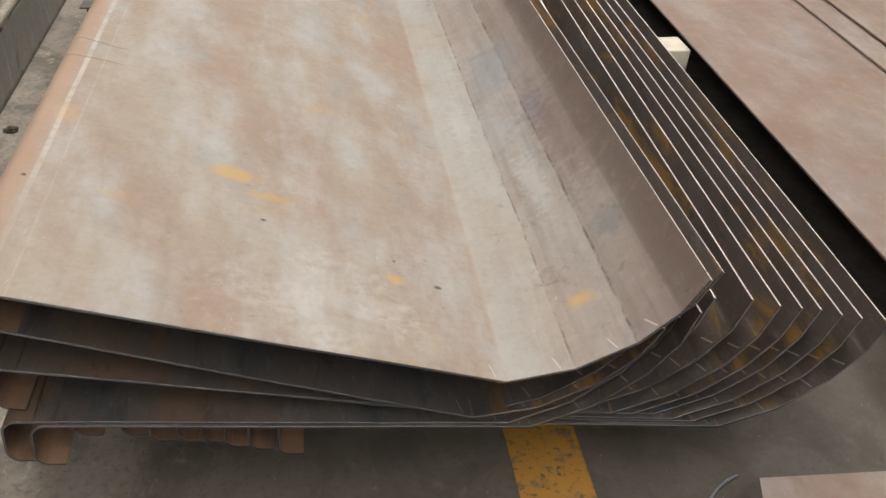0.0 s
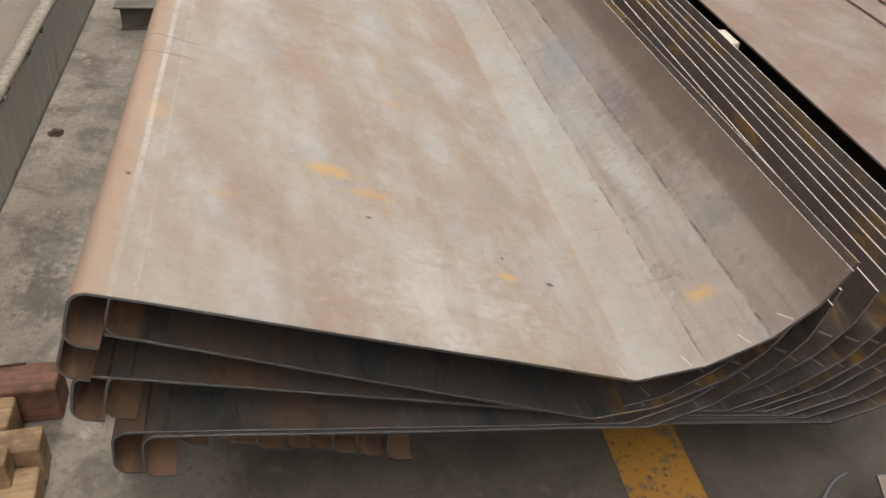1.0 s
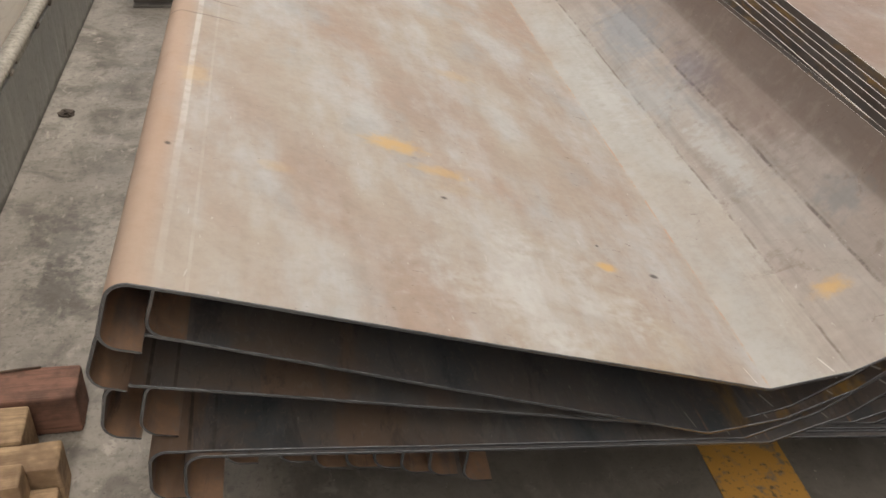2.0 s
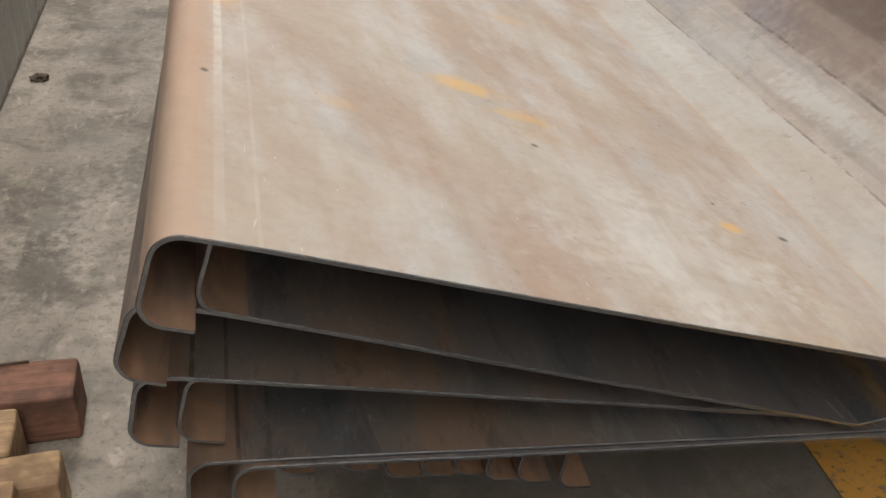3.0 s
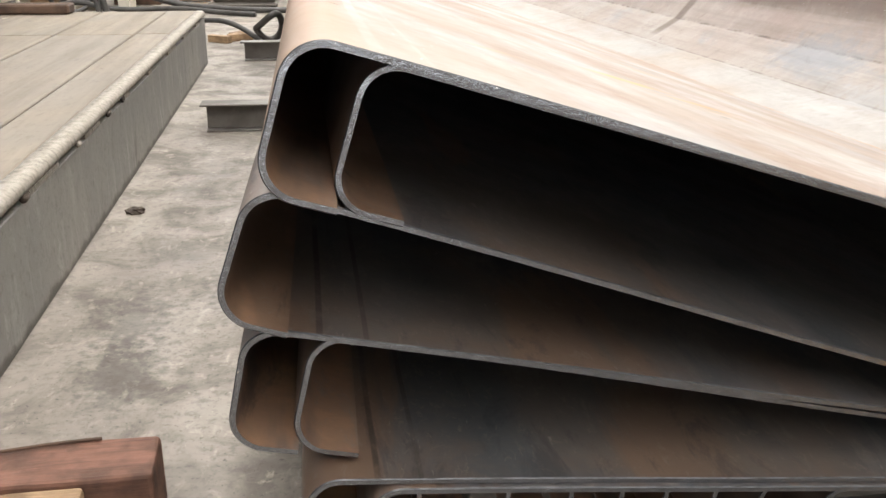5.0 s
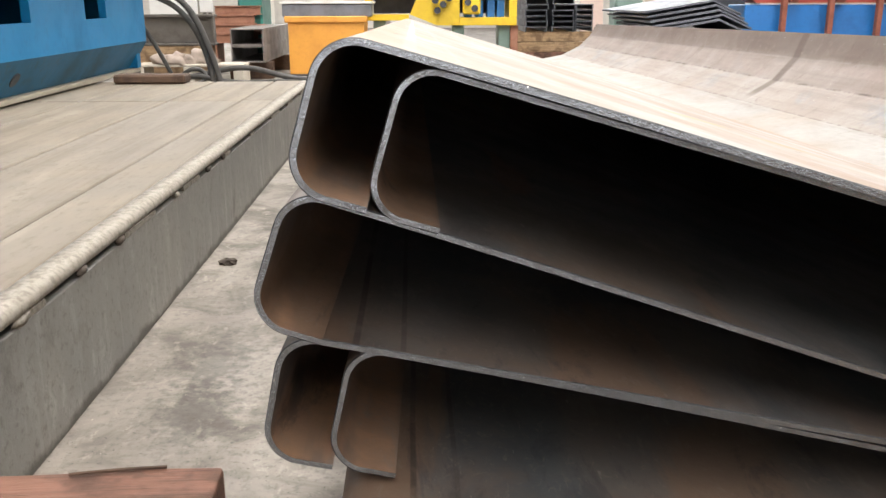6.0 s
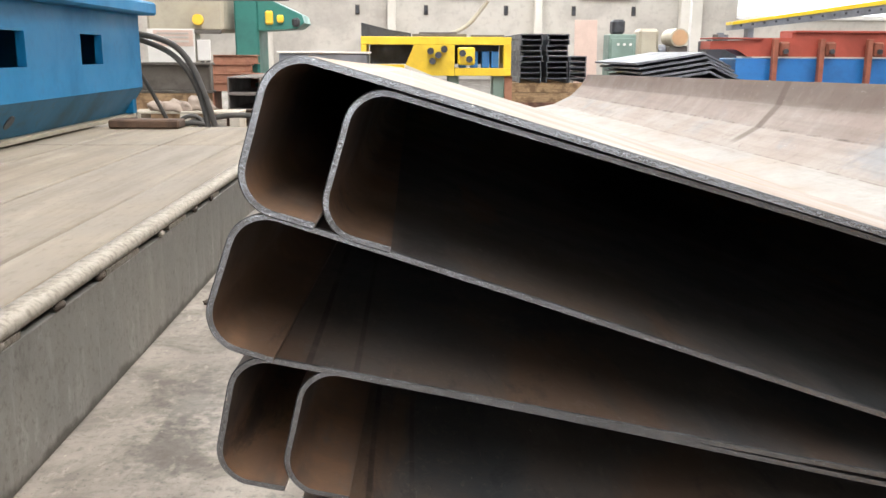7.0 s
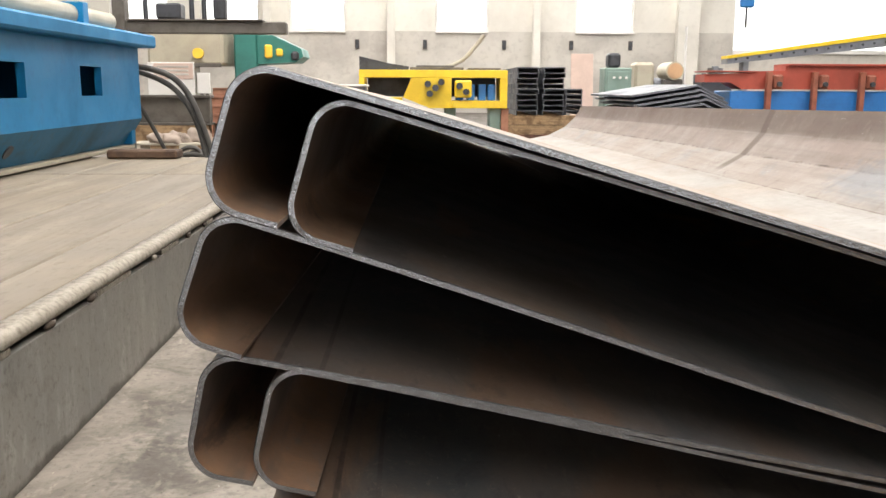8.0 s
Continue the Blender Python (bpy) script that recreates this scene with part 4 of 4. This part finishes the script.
tagged(tube("bent_pipe", [(0.2, 10.3, 0.87), (0.36, 10.3, 0.9), (0.5, 10.3, 1.0), (0.6, 10.3, 1.15), (0.66, 10.3, 1.22)], 0.022, CREAM), "pale curved pipe rising behind the yellow machine", "pipe")

# stacks of dark channels, ends showing
CHANNEL_IRON = simple("dark_blue_grey_channel", (0.085, 0.09, 0.105), (0.04, 0.042, 0.05), 0.5, 0.3, 8.0)


def channel_bar(x, z, w, h, y, length, group):
    t = 0.012
    bm = bmesh.new()
    prism(bm, [(-w / 2, 0), (-w / 2, -h), (-w / 2 + t, -h), (-w / 2 + t, -t), (w / 2 - t, -t), (w / 2 - t, -h), (w / 2, -h), (w / 2, 0)], 0, length)
    ob = part("steel_channel", bm, CHANNEL_IRON)
    ob.location = (x, y, z)
    tagged(ob, "dark steel channel in a stack by the far wall", "steel channel", group)


for x, n in ((1.22, 9), (1.53, 9)):
    for k in range(n):
        channel_bar(x + 0.008 * ((k * 5) % 3), 0.405 + 0.062 * k, 0.25, 0.058, 11.0 + 0.02 * ((k * 3) % 4), 2.6, "stacked channels")
for k in range(5):
    channel_bar(1.79, 0.405 + 0.062 * k, 0.2, 0.058, 11.1, 2.4, "stacked channels")
for k, y in enumerate((11.1, 13.0)):
    for z in (0.0, 0.12, 0.236):
        timber((1.95, y + 0.03 * z, z), (0.95, 0.12, 0.11 if z else 0.119), 0, WOOD_PALE if z else WOOD_RED, "timber bearer under the stacked channels", "channel bearers")

bm = bmesh.new()
box(bm, 0, 0.3, -0.015, 0.015, 0, 1.12, 0.004)
ob = part("leaning_panel", bm, PINK_BOARD)
ob.matrix_world = pose(2.0, 12.5, 0.002, -6, 0, 0)
tagged(ob, "pinkish board leaning upright near the channels", "board")

cab = thing("control_cabinet", "small grey-green control cabinet with a dark top unit", "cabinet", (2.42, 12.4, 0))
boxes("body", GREEN, [(0, 0.36, 0, 0.35, 0.0, 0.93)], cab, "", 0.012)
door = boxes("door", GREEN, [(0.03, 0.33, -0.02, -0.001, 0.4, 0.88)], cab, "", 0.006)
for x in (0.12, 0.2, 0.28):
    bm = bmesh.new()
    rod(bm, (x, -0.04, 0.8), (x, -0.021, 0.8), 0.018, 10)
    part("button", bm, WHITE_BOARD, door)
boxes("top_unit", DARK_IRON, [(0.05, 0.22, 0.05, 0.25, 0.931, 1.12)], cab, "dark motor unit", 0.03)

# loose pile of grey folded sheets
SHEET_GREY = simple("blue_grey_sheet_steel", (0.135, 0.142, 0.165), (0.07, 0.074, 0.085), 0.45, 0.3, 4.0, 0.4)
for k in range(5):
    bm = bmesh.new()
    z = 0.02 * (k % 2)
    prism(bm, [(0, 0), (0.56, 0.09), (0.60, 0.10), (0.86, -0.02), (0.86, -0.035), (0.60, 0.082), (0.56, 0.072), (0, -0.018)], 0, 1.6)
    ob = part("folded_sheet", bm, SHEET_GREY)
    ob.matrix_world = pose(1.87 + 0.015 * ((k * 3) % 4), 8.45 + 0.04 * k, 0.444 + 0.04 * k, 0, 0, -2 + k)
    tagged(ob, "blue-grey folded steel sheet in a small pile", "steel sheet", "folded sheets")
table = thing("work_trestle", "dark iron trestle carrying the folded sheets", "trestle", (1.82, 8.4, 0))
boxes("top", IRON, [(0, 1.0, 0, 1.7, 0.38, 0.42)], table)
for x, y in ((0, 0), (0.93, 0), (0, 1.63), (0.93, 1.63)):
    boxes("leg", IRON, [(x, x + 0.07, y, y + 0.07, 0, 0.379)], table)

# red and blue machine
RUSTY_RED = simple("rusty_red_paint", (0.27, 0.085, 0.05), (0.14, 0.05, 0.03), 0.6, 0.1, 6.0)
rm = thing("red_machine", "long oxide-red beam machine on a blue base by the far wall", "machine", (3.3, 11, 0))
bm = bmesh.new()
prism(bm, [(0.0, 0.74), (0.0, 0.83), (0.62, 0.855), (0.62, 0.87), (0.95, 0.875), (0.95, 0.93), (5.0, 0.93), (5.0, 0.66), (0.45, 0.66), (0.3, 0.74)], 0, 0.35)
part("red_beam", bm, RED, rm)
for row in [(0.97, 5.0, -0.05, 0.4, 0.931, 0.955), (0.0, 0.6, -0.05, 0.4, 0.8555, 0.872)]:
    boxes("top_flange", RED, [row], rm)
boxes("blue_base", BLUE_DEEP, [(0.32, 5.0, 0.02, 0.6, 0.0, 0.64)], rm, "deep blue base", 0.01)
for x in (0.7, 1.24, 1.8, 2.5, 3.2):
    boxes("leg", RUSTY_RED, [(x, x + 0.06, -0.12, -0.052, 0.0, 0.86)], rm, "rust-red upright", 0.004)
    clamp = boxes("clamp", RUSTY_RED, [(x + 0.09, x + 0.2, -0.1, -0.002, 0.66, 0.83)], rm, "", 0.02)
    bm = bmesh.new()
    rod(bm, (x + 0.145, -0.13, 0.72), (x + 0.145, -0.101, 0.72), 0.03, 10)
    part("bolt", bm, DARK_IRON, clamp)

# inclined yellow-edged conveyor far off
cv = thing("conveyor_beam", "grey perforated conveyor beam with a yellow edge stripe", "conveyor", (5.0, 16, 0))
bm = bmesh.new()
prism(bm, [(0.3, 1.08), (3.6, 1.45), (3.6, 1.62), (0.3, 1.17)], 0, 0.3)
part("beam", bm, GREY_STEEL, cv)
bm = bmesh.new()
prism(bm, [(0.3, 1.172), (3.6, 1.622), (3.6, 1.70), (0.3, 1.22)], -0.02, 0.32)
part("edge_stripe", bm, YELLOW, cv, "yellow edge stripe")
for x in (0.6, 3.3):
    for row in [(x, x + 0.1, 0.05, 0.25, 0, 1.1 + 0.11 * x)]:
        boxes("post", GREY_STEEL, [row], cv)
for k in range(16):
    x = 0.45 + 0.2 * k
    bm = bmesh.new()
    z = 1.115 + 0.1182 * (x - 0.3) * 1.0
    rod(bm, (x, -0.012, z + 0.03), (x, -0.001, z + 0.03), 0.022, 8)
    part("hole_rim", bm, DARK_IRON, cv)

# left background: hoist arm, cream and teal machines, boards, rack, tubes and crate
arm = thing("hoist_arm", "grey steel hoist arm on an upright post", "hoist", (-2.5, 8, 0))
boxes("arm", IRON, [(0.1, 1.38, -0.06, 0.06, 1.085, 1.18)], arm, "", 0.008)
boxes("arm_plate", IRON, [(0.12, 1.2, -0.1, 0.1, 1.181, 1.195)], arm)
for row in [(0.0, 0.099, -0.06, 0.06, 0, 1.45)]:
    boxes("post", IRON, [row], arm)
for row in [(0.35, 0.55, -0.08, 0.08, 1.196, 1.32), (0.8, 0.9, -0.05, 0.05, 1.196, 1.4)]:
    boxes("trolley", DARK_IRON, [row], arm, "", 0.015)
for x in (0.25, 0.62, 0.72):
    bm = bmesh.new()
    rod(bm, (x, 0, 1.1955), (x, 0, 1.6), 0.02, 10)
    part("rod", bm, DARK_IRON, arm)
cm = thing("cream_machine", "cream painted machine head with a yellow warning lamp", "machine", (-2.85, 10, 0))
boxes("head", CREAM, [(0, 0.78, 0, 0.7, 0.88, 1.32)], cm, "", 0.03)
boxes("column", CREAM, [(0.1, 0.4, 0.1, 0.6, 0, 0.879)], cm, "", 0.02)
boxes("underside_rail", IRON, [(0.05, 0.76, -0.03, -0.001, 0.86, 0.9)], cm)
bm = bmesh.new()
rod(bm, (0.53, -0.05, 1.0), (0.53, -0.001, 1.0), 0.055, 16)
part("warning_lamp", bm, LAMP_YELLOW, cm, "round yellow warning lamp")
tm = thing("teal_machine", "dark teal machine with yellow fittings", "machine", (-2.05, 10.2, 0))
bm = bmesh.new()
prism(bm, [(0.302, 0.9), (0.302, 1.2), (0.46, 1.2), (0.76, 1.06), (0.78, 0.98), (0.7, 0.92)], 0, 0.6)
part("head", bm, TEAL, tm)
boxes("column", TEAL, [(0.05, 0.3, 0.0, 0.6, 0, 1.34)], tm, "", 0.02)
boxes("motor", DARK_IRON, [(0.66, 0.74, -0.08, -0.001, 0.94, 1.03)], tm, "dark motor", 0.02)
for row in [(0.38, 0.46, -0.05, -0.001, 0.96, 1.1), (0.5, 0.57, -0.05, -0.001, 0.98, 1.06)]:
    boxes("fitting", LAMP_YELLOW, [row], tm, "yellow fitting", 0.015)


def board(x0, x1, z0, z1, y, material, label):
    b = thing("notice_board", label, "board", (x0, y, 0))
    boxes("panel", material, [(0, x1 - x0, 0, 0.02, z0, z1)], b)
    for row in [(0.02, 0.05, 0.021, 0.05, 0, z1), (x1 - x0 - 0.05, x1 - x0 - 0.02, 0.021, 0.05, 0, z1)]:
        boxes("post", IRON, [row], b)
    return b


nb = board(-2.56, -2.13, 0.585, 0.885, 9.0, WHITE_BOARD, "white notice board with pale pink printed panel")
boxes("print", PINK_BOARD, [(0.06, 0.42, -0.006, -0.001, 0.73, 0.875)], nb)
for row in [(0.09, 0.38, -0.009, -0.0065, z, z + 0.018) for z in (0.765, 0.8, 0.835)]:
    boxes("print_line", WALL_LOW, [row], nb, "", 0.001)
board(-2.12, -2.0, 0.6, 0.79, 9.05, WHITE_BOARD, "small white board on thin posts")
gird = thing("steel_girder", "wide dark brown steel girder resting on timber", "girder", (-2.75, 8.9, 0))
boxes("web", IRON, [(0, 0.78, 0.06, 0.08, 0.334, 0.56)], gird)
for row in ((0, 0.78, 0, 0.16, 0.561, 0.585), (0, 0.78, 0, 0.16, 0.31, 0.333)):
    boxes("flange", IRON, [row], gird)
boxes("stiffener", IRON, [(0.76, 0.78, 0, 0.059, 0.334, 0.56)], gird)
timber((-2.0, 8.98, 0), (0.7, 0.14, 0.309), 0, WOOD_PALE, "pale wooden bearer under the girder", "support blocks")
pallet = thing("wooden_pallet", "low pale wooden pallet in front of the girder", "pallet", (-2.6, 8.5, 0))
for k in range(4):
    boxes("slat", WHITE_WOOD, [(0, 0.95, 0.08 * k, 0.08 * k + 0.065, 0.15, 0.172)], pallet)
for x in (0, 0.43, 0.86):
    boxes("bearer", WHITE_WOOD, [(x, x + 0.09, 0, 0.3, 0, 0.149)], pallet)
rng = random.Random(4)
for k in range(4):
    bm = bmesh.new()
    bmesh.ops.create_icosphere(bm, subdivisions=3, radius=1.0)
    s = rng.uniform(0.06, 0.11)
    for v in bm.verts:
        q = 1 + 0.6 * noise.noise(v.co * 1.3 + Vector((k * 3.1, 0, 0))) + 0.3 * noise.noise(v.co * 4.1 + Vector((0, k * 2.3, 0)))
        v.co = Vector((v.co.x * s * q * 1.2, v.co.y * s * q, max(-0.5, v.co.z) * s * q * 0.8 + 0.4 * s))
    ob = part("sack", bm, SACK, None, "", True)
    ob.location = (-2.36 + 0.11 * k, 8.6 + rng.uniform(-0.06, 0.1), 0.173)
    tagged(ob, "crumpled pale cloth sack lying on the wooden pallet", "sack", "cloth sacks")

rack = thing("rusty_rack", "low rack stacked with rust-brown steel beams", "rack", (-2.25, 10.0, 0))
for x in (0.0, 0.38):
    boxes("post", RUSTY, [(x, x + 0.05, 0.31, 0.36, 0, 0.62)], rack)
    boxes("foot", RUSTY, [(x, x + 0.05, 0, 0.309, 0, 0.279)], rack)
for k, (x0, x1, z) in enumerate(((-0.02, 0.47, 0.28), (0.0, 0.52, 0.373), (-0.03, 0.44, 0.466), (0.04, 0.5, 0.559))):
    beam = boxes("beam", RUSTY, [(x0, x1, 0.02 + 0.02 * k, 0.06 + 0.02 * k, z + 0.012, z + 0.08)], rack)
    for zz in (z, z + 0.0805):
        boxes("flange", RUSTY, [(x0, x1, 0.02 * k, 0.3, zz, zz + 0.0115)], beam)
TUBE_STEEL = simple("brownish_tube_steel", (0.19, 0.165, 0.15), (0.11, 0.095, 0.088), 0.55, 0.2, 6.0)
for k, z in enumerate((0.155, 0.308)):
    rt = thing("rectangular_tube", "pale grey rectangular steel tube, end open", "steel tube", (-1.83, 8.9, z), "rectangular tubes")
    boxes("wall", TUBE_STEEL, [(0, 0.3, 0, 1.6, 0, 0.012), (0, 0.3, 0, 1.6, 0.138, 0.15), (0, 0.012, 0, 1.6, 0.0125, 0.1375), (0.288, 0.3, 0, 1.6, 0.0125, 0.1375)], rt, "", 0.001)
timber((-1.48, 9.1, 0), (0.4, 0.12, 0.153), 0, WOOD_DARK, "dark wooden bearer under rectangular tubes", "support blocks")
timber((-1.48, 10.2, 0), (0.4, 0.12, 0.153), 0, WOOD_DARK, "dark wooden bearer under rectangular tubes", "support blocks")
crate = thing("orange_crate", "orange steel crate with a rim", "crate", (-1.36, 9.3, 0))
for row in ((0, 0.72, 0, 0.02, 0.02, 0.55), (0, 0.72, 0.6, 0.62, 0.02, 0.55), (0, 0.02, 0.021, 0.599, 0.02, 0.55), (0.7, 0.72, 0.021, 0.599, 0.02, 0.55)):
    boxes("side", ORANGE, [row], crate)
boxes("rim", ORANGE, [(-0.03, 0.75, -0.03, -0.001, 0.5, 0.56)], crate, "", 0.008)
boxes("base", IRON, [(0.0, 0.72, 0.0, 0.62, 0.0, 0.0195)], crate)
cvb = thing("grey_cover_box", "long grey box lying across the orange crate", "box", (-1.42, 9.36, 0.551))
boxes("body", GREY_STEEL, [(0, 0.85, 0, 0.4, 0, 0.12)], cvb, "", 0.01)
boxes("lid", WHITE_BOARD, [(-0.02, 0.87, -0.02, 0.42, 0.121, 0.14)], cvb)
for k in range(3):
    pl = boxes("canvas_fold", IRON, [(0, 0.6 - 0.06 * k, 0, 0.5, 0.05 * k, 0.05 * k + 0.048)], None, "", 0.02)
    pl.location = (-1.05 + 0.05 * k, 8.7, 0.0)
    tagged(pl, "folded grey-brown canvas on the floor", "canvas", "folded canvas")

# clutter by the far wall behind the folded sheets
pump = thing("pump_unit", "pale grey pump unit on a stand by the far wall", "machine", (2.95, 13.0, 0))
boxes("stand", IRON, [(0.0, 0.4, 0, 0.4, 0, 0.62)], pump, "", 0.01)
boxes("housing", CREAM, [(0.02, 0.3, 0.02, 0.36, 0.621, 1.02)], pump, "pale housing", 0.04)
bm = bmesh.new()
rod(bm, (0.32, 0.18, 0.72), (0.42, 0.18, 0.72), 0.09, 14)
part("motor", bm, GREY_STEEL, pump)
FADED = simple("faded_orange_paint", (0.50, 0.30, 0.16), (0.38, 0.24, 0.14), 0.6)
drum = thing("cream_drum", "cream drum with faded orange end, lying on a dark stand", "drum", (3.5, 13.1, 0))
bm = bmesh.new()
rod(bm, (0, -0.2, 0.9), (0, 0.3, 0.9), 0.125, 24)
part("barrel", bm, CREAM, drum)
bm = bmesh.new()
rod(bm, (0, -0.215, 0.9), (0, -0.2005, 0.9), 0.105, 24)
part("end_cap", bm, FADED, drum, "faded orange end")
boxes("cradle", IRON, [(-0.13, 0.13, -0.15, 0.25, 0, 0.79)], drum, "", 0.01)
post = thing("guard_post", "thin white upright post on a foot plate", "post", (3.66, 13.0, 0))
bm = bmesh.new()
rod(bm, (0, 0, 0.012), (0, 0, 1.5), 0.018, 10)
part("pole", bm, WHITE_BOARD, post)
boxes("foot_plate", IRON, [(-0.08, 0.08, -0.08, 0.08, 0, 0.0118)], post)
scrap_box = thing("scrap_bin", "dark iron bin heaped with scrap offcuts", "bin", (3.92, 13.0, 0))
for row in [(0, 0.42, 0, 0.02, 0, 0.86), (0, 0.42, 0.4, 0.42, 0, 0.86), (0, 0.02, 0.021, 0.399, 0, 0.86), (0.4, 0.42, 0.021, 0.399, 0, 0.86)]:
    boxes("side", DARK_IRON, [row], scrap_box)
boxes("base", DARK_IRON, [(0.021, 0.399, 0.021, 0.399, 0.0, 0.02)], scrap_box)
rng = random.Random(9)
for k in range(8):
    x, w = rng.uniform(0.03, 0.3), rng.uniform(0.05, 0.1)
    boxes("offcut", (IRON, GREY_STEEL, DARK_IRON)[k % 3], [(x, x + w, 0.05 + 0.04 * k, 0.08 + 0.04 * k, 0.021, rng.uniform(0.86, 1.02))], scrap_box, "", 0.003)

# crane hook block hanging from the roof
hook = thing("crane_hook_block", "small blue crane hook block hanging on a wire rope", "crane hook", (5.948, 17.0, 2.172))
boxes("block", BLUE_DEEP, [(-0.13, 0.13, -0.06, 0.06, -0.06, 0.2)], hook, "", 0.03)
for dx in (-0.07, 0.07):
    bm = bmesh.new()
    rod(bm, (dx, 0, 0.2), (dx, 0, 8.5 - 2.172), 0.01, 8)
    part("wire_rope", bm, IRON, hook)
bm = bmesh.new()
rod(bm, (0, 0, -0.419), (0, 0, -0.06), 0.022, 8)
part("hook_shank", bm, DARK_IRON, hook)
